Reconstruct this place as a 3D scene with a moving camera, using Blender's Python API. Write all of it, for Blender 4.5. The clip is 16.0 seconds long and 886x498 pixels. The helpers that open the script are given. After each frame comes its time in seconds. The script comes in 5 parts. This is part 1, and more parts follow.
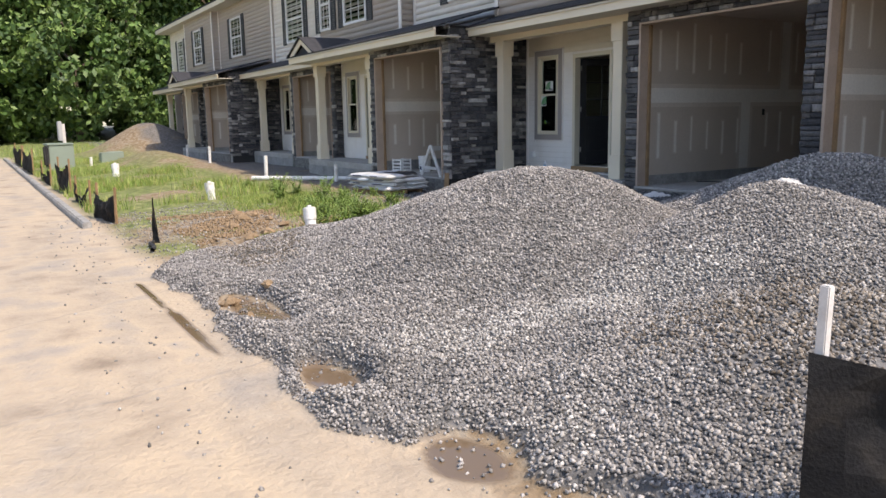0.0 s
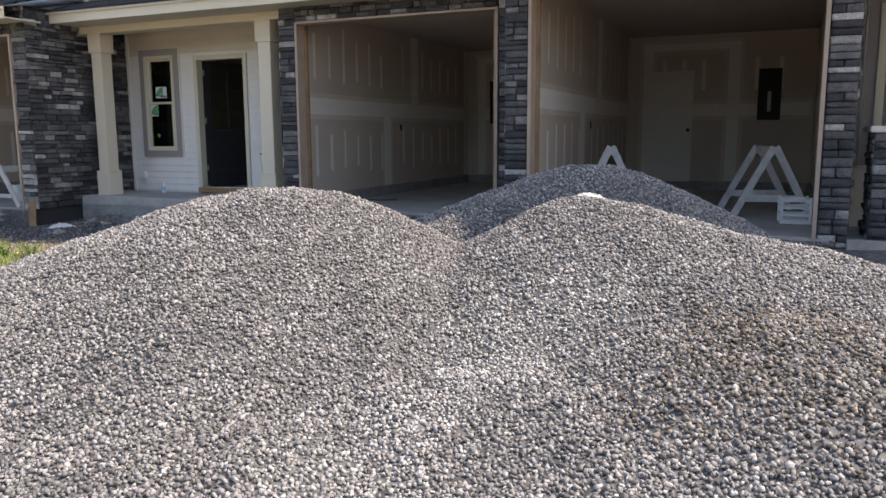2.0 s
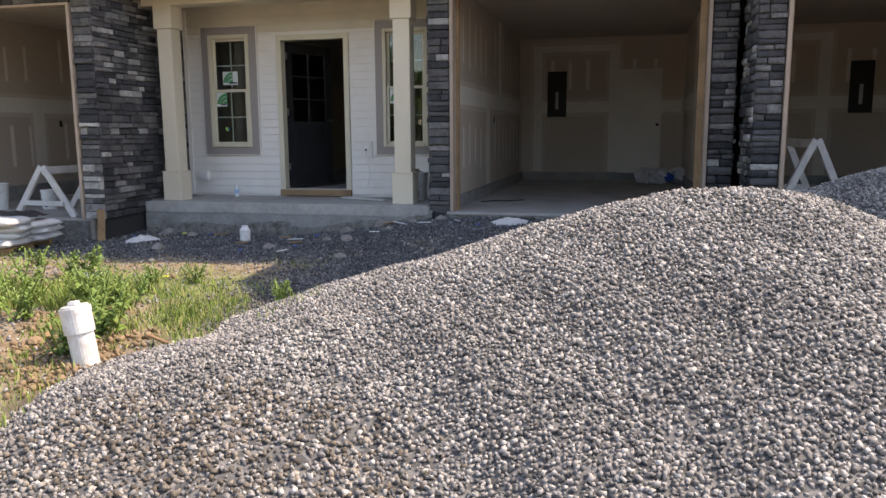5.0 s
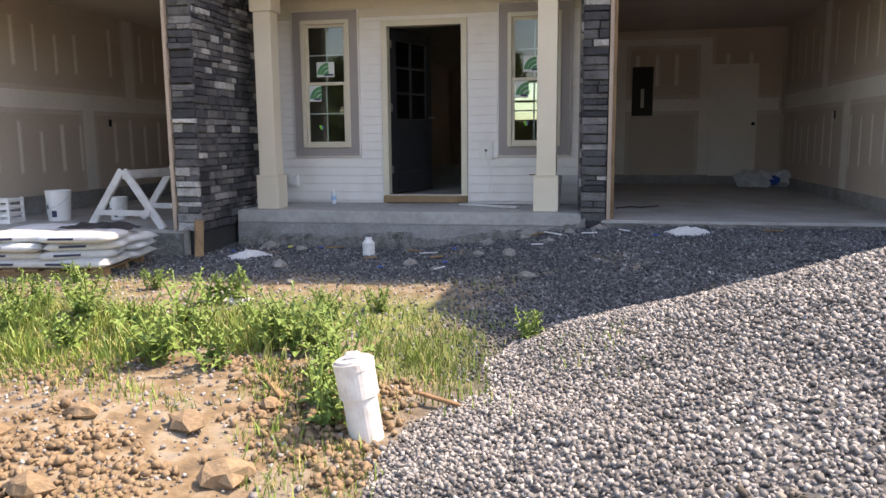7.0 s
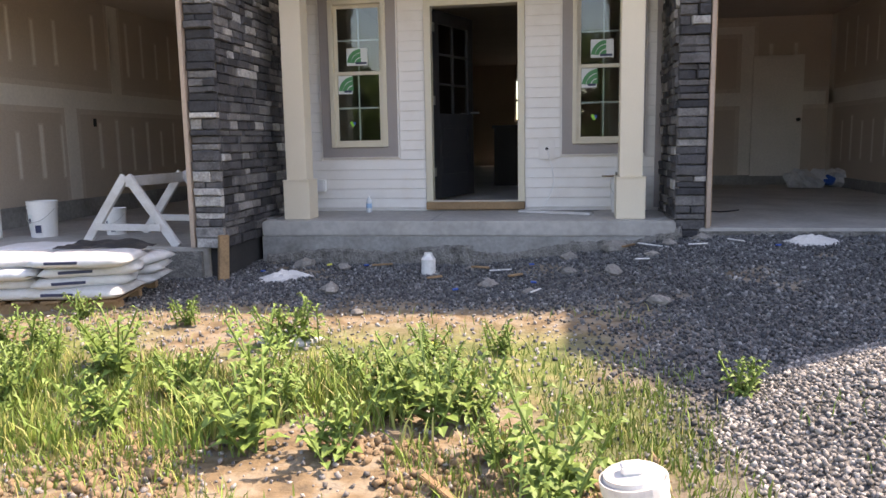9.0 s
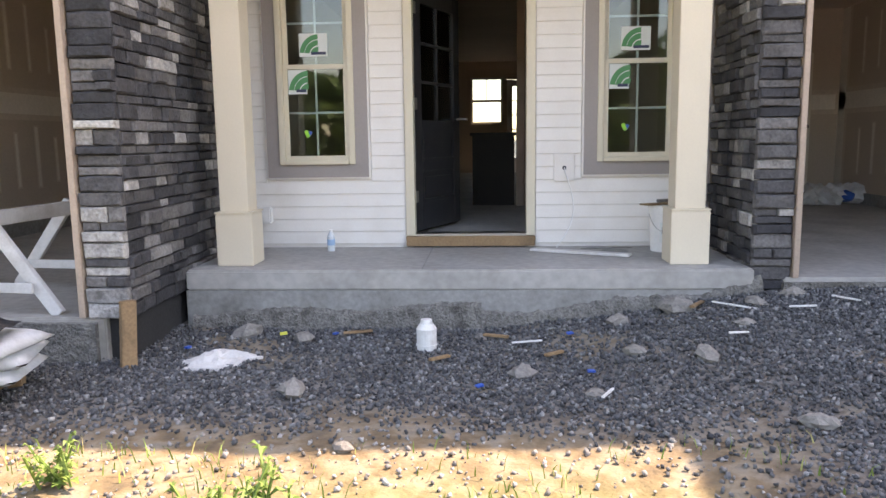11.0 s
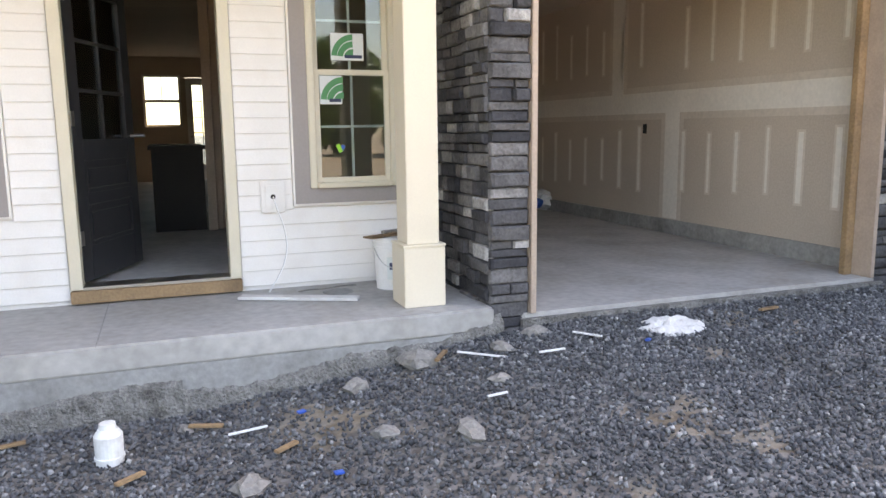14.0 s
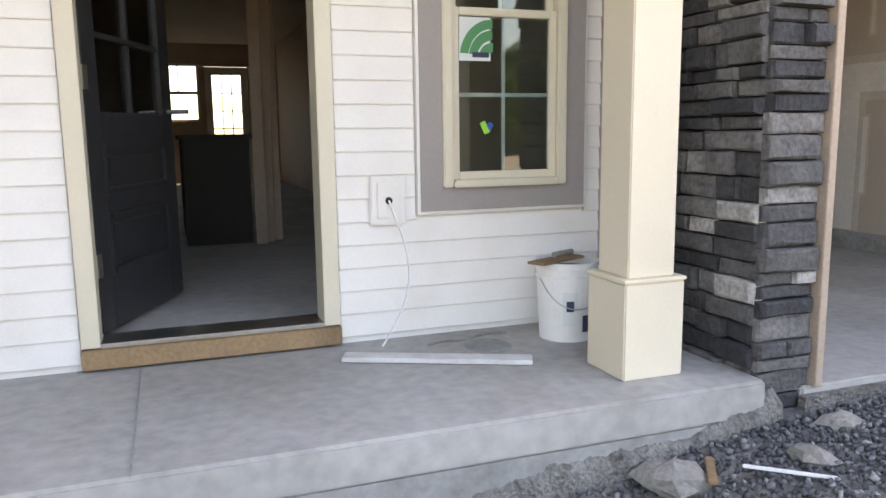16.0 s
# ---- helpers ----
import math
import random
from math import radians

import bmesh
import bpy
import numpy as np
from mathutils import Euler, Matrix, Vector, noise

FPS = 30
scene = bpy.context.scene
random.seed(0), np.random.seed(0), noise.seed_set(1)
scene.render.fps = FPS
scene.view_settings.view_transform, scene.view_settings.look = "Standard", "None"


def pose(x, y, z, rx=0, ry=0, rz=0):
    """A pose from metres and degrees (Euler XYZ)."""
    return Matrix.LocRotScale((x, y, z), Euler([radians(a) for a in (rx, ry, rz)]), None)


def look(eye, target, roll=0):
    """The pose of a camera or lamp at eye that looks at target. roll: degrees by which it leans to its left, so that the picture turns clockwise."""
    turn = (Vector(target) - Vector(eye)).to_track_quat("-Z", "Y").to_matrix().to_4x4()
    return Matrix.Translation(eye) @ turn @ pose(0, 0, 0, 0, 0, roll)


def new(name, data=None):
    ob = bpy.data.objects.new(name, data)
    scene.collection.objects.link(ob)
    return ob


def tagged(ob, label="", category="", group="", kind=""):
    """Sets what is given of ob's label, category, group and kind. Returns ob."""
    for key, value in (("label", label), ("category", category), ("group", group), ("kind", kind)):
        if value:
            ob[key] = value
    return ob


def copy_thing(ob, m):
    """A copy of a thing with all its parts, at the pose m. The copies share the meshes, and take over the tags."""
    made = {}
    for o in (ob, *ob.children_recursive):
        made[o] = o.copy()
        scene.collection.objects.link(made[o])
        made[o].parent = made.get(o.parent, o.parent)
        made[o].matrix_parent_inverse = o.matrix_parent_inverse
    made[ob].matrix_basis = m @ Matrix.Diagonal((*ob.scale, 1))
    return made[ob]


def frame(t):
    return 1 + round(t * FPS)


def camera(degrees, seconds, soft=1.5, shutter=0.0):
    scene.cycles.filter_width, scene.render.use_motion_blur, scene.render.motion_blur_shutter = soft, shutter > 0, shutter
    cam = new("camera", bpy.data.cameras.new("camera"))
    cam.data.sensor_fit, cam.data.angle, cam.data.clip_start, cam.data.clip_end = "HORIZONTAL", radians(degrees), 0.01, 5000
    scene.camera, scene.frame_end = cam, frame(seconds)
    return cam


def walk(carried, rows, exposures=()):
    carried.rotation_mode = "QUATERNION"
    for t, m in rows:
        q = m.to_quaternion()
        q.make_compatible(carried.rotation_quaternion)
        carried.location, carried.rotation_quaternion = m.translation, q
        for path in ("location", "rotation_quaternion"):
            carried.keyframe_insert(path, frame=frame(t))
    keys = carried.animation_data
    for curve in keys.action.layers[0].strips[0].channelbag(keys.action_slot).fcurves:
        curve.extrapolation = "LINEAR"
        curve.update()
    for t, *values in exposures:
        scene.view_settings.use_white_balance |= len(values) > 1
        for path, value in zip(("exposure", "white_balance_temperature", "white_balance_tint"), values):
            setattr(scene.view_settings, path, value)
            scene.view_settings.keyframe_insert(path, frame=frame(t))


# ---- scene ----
cam = camera(60.8, 16.0)
PATH = [
    (0, (11.168, -10.403, 1.067), (9.492, -9.365, 0.729), -1.0),
    (0.5, (10.437, -10.285, 1.033), (8.81, -9.164, 0.72), -0.8),
    (1, (9.754, -10.222, 1.048), (8.241, -8.949, 0.744), -0.7),
    (1.5, (9.147, -10.137, 1.014), (7.963, -8.555, 0.706), -0.7),
    (2, (8.546, -10.247, 0.968), (7.747, -8.439, 0.669), -0.3),
    (2.5, (7.844, -10.284, 0.936), (7.276, -8.39, 0.631), -0.1),
    (3, (7.149, -10.391, 0.948), (6.642, -8.48, 0.645), -0.1),
    (3.5, (6.428, -10.48, 0.91), (5.946, -8.563, 0.606), -0.2),
    (4, (5.71, -10.519, 0.916), (5.237, -8.6, 0.612), -0.2),
    (4.5, (5.048, -10.431, 0.922), (4.578, -8.512, 0.611), -0.3),
    (5, (4.428, -10.282, 0.921), (3.955, -8.364, 0.614), -0.4),
    (7.5, (1.735, -9.239, 0.817), (1.349, -7.299, 0.525), -0.6),
    (8, (1.378, -8.957, 0.781), (0.991, -7.016, 0.492), -0.7),
    (8.5, (1.103, -8.716, 0.745), (0.723, -6.773, 0.462), -0.9),
    (9, (0.917, -8.4, 0.777), (0.615, -6.443, 0.493), -1.0),
    (11.5, (0.065, -6.176, 1.015), (0.04, -4.197, 0.726), -0.8),
    (12, (0.052, -6.083, 1.119), (0.183, -4.106, 0.846), -0.9),
    (12.5, (0.146, -6.024, 1.153), (0.493, -4.074, 0.874), -1.1),
    (13, (0.09, -5.904, 1.186), (0.69, -4.021, 0.879), -0.8),
    (13.5, (0.135, -5.701, 1.165), (0.798, -3.839, 0.859), -0.8),
    (14, (0.082, -5.464, 1.123), (0.761, -3.609, 0.811), -0.7),
    (14.5, (0.018, -5.037, 1.093), (0.685, -3.179, 0.773), -0.7),
    (15, (-0.085, -4.479, 1.02), (0.6, -2.627, 0.703), -0.6),
    (15.5, (-0.168, -3.983, 1.021), (0.516, -2.13, 0.705), -0.6),
    (16, (-0.167, -3.419, 0.974), (0.507, -1.561, 0.672), -0.7),
]
walk(cam, [(t, look(eye, target, roll)) for t, eye, target, roll in PATH],
     [(0.0, 1.0, 7300, 16), (2.5, 1.22, 7500, 17), (5.0, 1.35, 7900, 18), (7.5, 1.68, 8100, 21), (9.0, 1.8, 8200, 22), (11.5, 2.62, 8900, 21), (12.5, 2.88, 9050, 20), (14.0, 2.88, 9050, 20), (16.0, 2.82, 9050, 20)])

# ---- world, sun ----
SUN = Vector((0.65, 0.27, 1.0)).normalized()
world = bpy.data.worlds.new("sky")
scene.world = world
world.use_nodes = True
sky = world.node_tree.nodes.new("ShaderNodeTexSky")
sky.sky_type, sky.sun_disc = "NISHITA", False
sky.sun_elevation = math.asin(SUN.z)
sky.sun_rotation = math.atan2(SUN.x, SUN.y)
background = world.node_tree.nodes["Background"]
background.inputs["Strength"].default_value = 0.15
world.node_tree.links.new(sky.outputs[0], background.inputs[0])
sun = new("sun", bpy.data.lights.new("sun", "SUN"))
sun.data.energy, sun.data.angle, sun.data.color = 2.5, radians(0.5), (1.0, 0.95, 0.87)
sun.matrix_world = look(SUN * 60, (0, 0, 0))


# ---- materials ----
def lin(c):
    return (*c, 1.0)


def material(name, base, rough=0.8, spread=0.12, scale=3.0, fine=60.0, bump=0.2, metal=0.0, random_by="", ramp=None, dirt=None, dirt_scale=1.2, dirt_amount=0.5, depth=0.01):
    """A procedural surface: base colour varied at two scales, stains, fine relief."""
    m = bpy.data.materials.new(name)
    m.use_nodes = True
    nt = m.node_tree
    n, link = nt.nodes, nt.links.new
    bsdf = n["Principled BSDF"]
    bsdf.inputs["Roughness"].default_value = rough
    bsdf.inputs["Metallic"].default_value = metal
    geo = n.new("ShaderNodeNewGeometry")
    big = n.new("ShaderNodeTexNoise")
    big.inputs["Scale"].default_value, big.inputs["Detail"].default_value = scale, 5
    small = n.new("ShaderNodeTexNoise")
    small.inputs["Scale"].default_value, small.inputs["Detail"].default_value = fine, 3
    for tex in (big, small):
        link(geo.outputs["Position"], tex.inputs["Vector"])
    add = n.new("ShaderNodeMath")
    add.operation = "ADD"
    link(big.outputs["Fac"], add.inputs[0])
    link(small.outputs["Fac"], add.inputs[1])
    span = n.new("ShaderNodeMapRange")
    span.inputs["From Min"].default_value, span.inputs["From Max"].default_value = 0.7, 1.3
    span.inputs["To Min"].default_value, span.inputs["To Max"].default_value = 1 - spread, 1 + spread
    link(add.outputs[0], span.inputs["Value"])
    colour = n.new("ShaderNodeRGB")
    colour.outputs[0].default_value = lin(base)
    source = colour.outputs[0]
    if ramp:
        r = n.new("ShaderNodeValToRGB")
        while len(r.color_ramp.elements) < len(ramp):
            r.color_ramp.elements.new(0.5)
        for e, (at, c) in zip(r.color_ramp.elements, ramp):
            e.position, e.color = at, lin(c)
        if random_by == "object":
            link(n.new("ShaderNodeObjectInfo").outputs["Random"], r.inputs[0])
        elif random_by == "island":
            link(geo.outputs["Random Per Island"], r.inputs[0])
        else:
            link(big.outputs["Fac"], r.inputs[0])
        source = r.outputs[0]
    if dirt:
        spot = n.new("ShaderNodeTexNoise")
        spot.inputs["Scale"].default_value, spot.inputs["Detail"].default_value = dirt_scale, 6
        link(geo.outputs["Position"], spot.inputs["Vector"])
        level = n.new("ShaderNodeMapRange")
        level.inputs["From Min"].default_value, level.inputs["From Max"].default_value = 0.48, 0.72
        level.inputs["To Max"].default_value = dirt_amount
        link(spot.outputs["Fac"], level.inputs["Value"])
        mix = n.new("ShaderNodeMix")
        mix.data_type = "RGBA"
        link(level.outputs[0], mix.inputs["Factor"])
        link(source, mix.inputs[6])
        mix.inputs[7].default_value = lin(dirt)
        source = mix.outputs[2]
    scaled = n.new("ShaderNodeVectorMath")
    scaled.operation = "SCALE"
    link(source, scaled.inputs[0])
    link(span.outputs[0], scaled.inputs["Scale"])
    link(scaled.outputs[0], bsdf.inputs["Base Color"])
    if bump:
        b = n.new("ShaderNodeBump")
        b.inputs["Strength"].default_value, b.inputs["Distance"].default_value = bump, depth
        link(add.outputs[0], b.inputs["Height"])
        link(b.outputs[0], bsdf.inputs["Normal"])
    return m


STONE_RAMP = [(0.0, (0.028, 0.028, 0.032)), (0.35, (0.06, 0.058, 0.062)), (0.65, (0.10, 0.095, 0.095)), (0.86, (0.17, 0.16, 0.155)), (0.97, (0.40, 0.38, 0.36))]
GRAVEL_RAMP = [(0.0, (0.11, 0.106, 0.102)), (0.4, (0.23, 0.219, 0.21)), (0.8, (0.34, 0.322, 0.305)), (1.0, (0.47, 0.448, 0.425))]
SHADED_RAMP = [(0.0, (0.052, 0.054, 0.058)), (0.5, (0.105, 0.107, 0.111)), (0.88, (0.165, 0.166, 0.168)), (1.0, (0.33, 0.33, 0.32))]
DUSTY_RAMP = [(0.0, (0.28, 0.268, 0.25)), (0.5, (0.42, 0.405, 0.38)), (1.0, (0.62, 0.60, 0.57))]
BROWN_RAMP = [(0.0, (0.07, 0.058, 0.045)), (0.5, (0.17, 0.142, 0.112)), (0.9, (0.29, 0.255, 0.215)), (1.0, (0.42, 0.38, 0.33))]
MAT = {
    "concrete": material("concrete", (0.38, 0.366, 0.343), 0.7, 0.18, 2.2, 16, 0.12, dirt=(0.27, 0.24, 0.2), dirt_amount=0.6),
    "footing": material("footing_concrete", (0.29, 0.285, 0.272), 0.85, 0.22, 3.0, 24, 0.35, dirt=(0.19, 0.18, 0.165), dirt_scale=2.6, dirt_amount=0.8, depth=0.012),
    "crumbled": material("crumbled_concrete", (0.22, 0.21, 0.19), 0.95, 0.4, 14, 60, 1.0, dirt=(0.09, 0.08, 0.07), dirt_scale=9, dirt_amount=0.8, depth=0.03),
    "siding": material("white_siding", (0.80, 0.765, 0.72), 0.55, 0.03, 1.5, 90, 0.06, dirt=(0.5, 0.40, 0.30), dirt_scale=3.4, dirt_amount=0.16),
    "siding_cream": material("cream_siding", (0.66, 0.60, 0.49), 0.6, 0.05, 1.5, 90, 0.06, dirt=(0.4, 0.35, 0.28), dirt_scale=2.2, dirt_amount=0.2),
    "siding_grey": material("grey_siding", (0.45, 0.395, 0.35), 0.65, 0.06, 1.2, 60, 0.08),
    "cream": material("cream_paint", (0.72, 0.63, 0.49), 0.5, 0.03, 2.0, 80, 0.05, dirt=(0.5, 0.45, 0.36), dirt_amount=0.15),
    "frame": material("almond_vinyl", (0.66, 0.60, 0.47), 0.4, 0.03, 2.0, 80, 0.03),
    "taupe": material("taupe_trim", (0.32, 0.285, 0.27), 0.55, 0.05, 2.0, 70, 0.05),
    "white": material("white_plastic", (0.78, 0.77, 0.75), 0.4, 0.05, 3.0, 60, 0.03, dirt=(0.45, 0.38, 0.3), dirt_scale=5, dirt_amount=0.25),
    "pvc": material("white_pvc", (0.80, 0.79, 0.76), 0.35, 0.05, 4.0, 50, 0.03, dirt=(0.28, 0.22, 0.16), dirt_scale=9, dirt_amount=0.5),
    "chalk": material("white_powder", (0.60, 0.58, 0.555), 0.95, 0.1, 6, 50, 0.6),
    "bag": material("white_bag_film", (0.62, 0.63, 0.64), 0.38, 0.08, 6, 30, 0.5, dirt=(0.42, 0.38, 0.33), dirt_scale=4, dirt_amount=0.4),
    "ink": material("dark_blue_print", (0.03, 0.04, 0.09), 0.5, 0.1),
    "blue": material("blue_plastic", (0.02, 0.10, 0.42), 0.4, 0.1),
    "lime": material("lime_tag", (0.25, 0.62, 0.06), 0.5, 0.05),
    "yellow": material("yellow_scrap", (0.75, 0.72, 0.12), 0.6, 0.1),
    "black": material("black_fabric", (0.02, 0.02, 0.022), 0.75, 0.25, 5, 70, 0.5, dirt=(0.16, 0.13, 0.1), dirt_scale=5, dirt_amount=0.3),
    "door": material("black_door_paint", (0.024, 0.025, 0.028), 0.3, 0.1, 3, 60, 0.05, dirt=(0.05, 0.05, 0.05), dirt_scale=7, dirt_amount=0.4),
    # Near-black panel and island colour; also stands in for shade in holes and rooms.
    "dark": material("dark_void_board", (0.02, 0.018, 0.017), 0.7, 0.2),
    "metal": material("brushed_steel", (0.5, 0.49, 0.47), 0.35, 0.08, 4, 90, 0.05, metal=1.0),
    "wood": material("raw_lumber", (0.32, 0.20, 0.105), 0.75, 0.25, 4, 50, 0.3, dirt=(0.16, 0.1, 0.055), dirt_scale=3, dirt_amount=0.6),
    "jamb": material("primed_jamb_board", (0.42, 0.32, 0.25), 0.7, 0.12, 4, 60, 0.15),
    "whitewood": material("worn_white_wood", (0.62, 0.60, 0.58), 0.6, 0.08, 4, 60, 0.15, dirt=(0.3, 0.26, 0.22), dirt_scale=6, dirt_amount=0.4),
    "drywall": material("tan_drywall_paper", (0.53, 0.445, 0.365), 0.9, 0.10, 0.9, 60, 0.05),
    "mud": material("joint_compound", (0.74, 0.69, 0.62), 0.9, 0.08, 1.5, 30, 0.08),
    "shingle": material("dark_shingle", (0.035, 0.035, 0.04), 0.9, 0.35, 8, 40, 0.6),
    "shutter": material("charcoal_shutter", (0.035, 0.037, 0.042), 0.55, 0.08),
    "soffit": material("soffit_board", (0.60, 0.56, 0.48), 0.6, 0.04),
    "stone": material("ledgestone", (0.1, 0.1, 0.1), 0.8, 0.42, 11, 45, 0.7, random_by="object", ramp=STONE_RAMP, depth=0.015),
    "stone_mass": material("ledgestone_mass", (0.1, 0.1, 0.1), 0.8, 0.42, 11, 45, 0.7, random_by="island", ramp=STONE_RAMP, depth=0.015),
    "mortar": material("dark_mortar", (0.035, 0.034, 0.034), 0.95, 0.2),
    "gravel": material("crushed_stone", (0.2, 0.2, 0.2), 0.85, 0.22, 2.0, 120, 0.3, random_by="island", ramp=GRAVEL_RAMP),
    # The crushed stone again, with the building's shade put into its colour.
    "shaded_gravel": material("shaded_crushed_stone", (0.1, 0.1, 0.1), 0.85, 0.25, 2.0, 120, 0.3, random_by="island", ramp=SHADED_RAMP),
    "dusty_gravel": material("dusty_crushed_stone", (0.4, 0.4, 0.4), 0.9, 0.2, 2.0, 120, 0.3, random_by="island", ramp=DUSTY_RAMP),
    "brown_gravel": material("clay_stained_stone", (0.15, 0.13, 0.1), 0.9, 0.25, 2.0, 120, 0.3, random_by="island", ramp=BROWN_RAMP),
    "pale_blue": material("pale_blue_wrapper", (0.30, 0.48, 0.66), 0.4, 0.08),
    "clear": material("clear_bottle_plastic", (0.66, 0.70, 0.72), 0.15, 0.04),
    "feather": material("thin_joint_compound", (0.60, 0.52, 0.44), 0.9, 0.1, 1.5, 30, 0.06),
    "tape": material("blue_masking_tape", (0.03, 0.09, 0.30), 0.6, 0.1),
    "rock": material("pale_rubble", (0.24, 0.222, 0.20), 0.9, 0.3, 6, 50, 0.6),
    "clod": material("clay_clod", (0.27, 0.19, 0.115), 0.95, 0.3, 6, 50, 0.6),
    "grass": material("grass_blades", (0.10, 0.17, 0.03), 0.6, 0.25, 1.2, 20, 0.0, random_by="island", ramp=[(0, (0.12, 0.20, 0.03)), (0.6, (0.23, 0.33, 0.065)), (1, (0.44, 0.39, 0.16))]),
    "weed": material("weed_leaves", (0.165, 0.25, 0.055), 0.6, 0.25, 3, 30, 0.1),
    "foliage": material("tree_leaves", (0.06, 0.11, 0.02), 0.6, 0.3, 0.3, 4, 0.0, random_by="island", ramp=[(0, (0.03, 0.07, 0.015)), (0.6, (0.075, 0.14, 0.025)), (1, (0.14, 0.21, 0.05))]),
    "bark": material("bark", (0.11, 0.085, 0.06), 0.95, 0.3, 4, 30, 0.8),
    "utility": material("utility_green_steel", (0.24, 0.29, 0.24), 0.5, 0.05),
    "green_print": material("green_print", (0.06, 0.27, 0.11), 0.5, 0.04),
    "paper": material("white_sticker", (0.68, 0.72, 0.70), 0.5, 0.03),
    "stainless_grey": material("grey_box", (0.42, 0.42, 0.42), 0.5, 0.05),
}


def glass_material():
    m = bpy.data.materials.new("window_glass")
    m.use_nodes = True
    nt = m.node_tree
    nt.nodes.clear()
    out = nt.nodes.new("ShaderNodeOutputMaterial")
    clear, gloss, mix, fres = (nt.nodes.new(k) for k in ("ShaderNodeBsdfTransparent", "ShaderNodeBsdfGlossy", "ShaderNodeMixShader", "ShaderNodeFresnel"))
    clear.inputs[0].default_value = (0.80, 0.86, 0.84, 1)
    gloss.inputs["Roughness"].default_value = 0.02
    fres.inputs["IOR"].default_value = 1.7
    nt.links.new(fres.outputs[0], mix.inputs[0])
    nt.links.new(clear.outputs[0], mix.inputs[1])
    nt.links.new(gloss.outputs[0], mix.inputs[2])
    nt.links.new(mix.outputs[0], out.inputs[0])
    return m


MAT["glass"] = glass_material()


def ground_material():
    """Clay, road dust, gravel dust and turf, laid by the masks of the ground sheet."""
    m = bpy.data.materials.new("ground_surface")
    m.use_nodes = True
    nt = m.node_tree
    n, link = nt.nodes, nt.links.new
    bsdf = n["Principled BSDF"]
    geo = n.new("ShaderNodeNewGeometry")
    mask = n.new("ShaderNodeVertexColor")
    mask.layer_name = "cover"
    parts = n.new("ShaderNodeSeparateColor")
    link(mask.outputs["Color"], parts.inputs[0])

    def noisy(scale, ramp, detail=6):
        tex = n.new("ShaderNodeTexNoise")
        tex.inputs["Scale"].default_value, tex.inputs["Detail"].default_value = scale, detail
        link(geo.outputs["Position"], tex.inputs["Vector"])
        r = n.new("ShaderNodeValToRGB")
        while len(r.color_ramp.elements) < len(ramp):
            r.color_ramp.elements.new(0.5)
        for e, (at, c) in zip(r.color_ramp.elements, ramp):
            e.position, e.color = at, lin(c)
        link(tex.outputs["Fac"], r.inputs[0])
        return tex, r.outputs[0]

    def mixed(a, b, fac):
        x = n.new("ShaderNodeMix")
        x.data_type = "RGBA"
        link(fac, x.inputs["Factor"])
        link(a, x.inputs[6])
        link(b, x.inputs[7])
        return x.outputs[2]

    soil_tex, soil = noisy(7.0, [(0.3, (0.13, 0.095, 0.06)), (0.45, (0.215, 0.15, 0.085)), (0.6, (0.29, 0.235, 0.165)), (0.72, (0.24, 0.21, 0.17))], 9)
    road_tex, road = noisy(1.5, [(0.28, (0.24, 0.19, 0.14)), (0.42, (0.40, 0.325, 0.24)), (0.52, (0.46, 0.37, 0.265)), (0.6, (0.39, 0.33, 0.26)), (0.72, (0.30, 0.27, 0.235))], 9)
    turf_tex, turf = noisy(5.0, [(0.3, (0.08, 0.10, 0.03)), (0.55, (0.17, 0.20, 0.06)), (0.75, (0.34, 0.29, 0.15))])
    cells = n.new("ShaderNodeTexVoronoi")
    cells.inputs["Scale"].default_value = 26
    link(geo.outputs["Position"], cells.inputs["Vector"])
    r = n.new("ShaderNodeValToRGB")
    for e, (at, c) in zip(r.color_ramp.elements, [(0.1, (0.065, 0.064, 0.063)), (0.9, (0.175, 0.17, 0.165))]):
        e.position, e.color = at, lin(c)
    split = n.new("ShaderNodeSeparateColor")
    link(cells.outputs["Color"], split.inputs[0])
    link(split.outputs[0], r.inputs[0])
    stretch = n.new("ShaderNodeMapping")
    stretch.inputs["Scale"].default_value = (0.22, 1.1, 1.0)
    link(geo.outputs["Position"], stretch.inputs["Vector"])
    track_tex, track = noisy(1.6, [(0.40, (0.0, 0.0, 0.0)), (0.66, (0.5, 0.5, 0.5))], 8)
    link(stretch.outputs[0], track_tex.inputs["Vector"])
    worn_tex, worn = noisy(9.0, [(0.3, (0.23, 0.20, 0.165)), (0.7, (0.37, 0.325, 0.27))], 8)
    road = mixed(road, worn, track)
    crack_tex = n.new("ShaderNodeTexVoronoi")
    crack_tex.feature = "DISTANCE_TO_EDGE"
    crack_tex.inputs["Scale"].default_value = 0.35
    wobble = n.new("ShaderNodeTexNoise")
    wobble.inputs["Scale"].default_value, wobble.inputs["Detail"].default_value = 1.5, 6
    link(geo.outputs["Position"], wobble.inputs["Vector"])
    bent = n.new("ShaderNodeMix")
    bent.data_type = "VECTOR"
    bent.inputs["Factor"].default_value = 0.3
    link(geo.outputs["Position"], bent.inputs[4])
    link(wobble.outputs["Color"], bent.inputs[5])
    link(bent.outputs[1], crack_tex.inputs["Vector"])
    crack = n.new("ShaderNodeMapRange")
    crack.inputs["From Max"].default_value = 0.007
    crack.inputs["To Min"].default_value, crack.inputs["To Max"].default_value = 0.65, 0.0
    link(crack_tex.outputs["Distance"], crack.inputs["Value"])
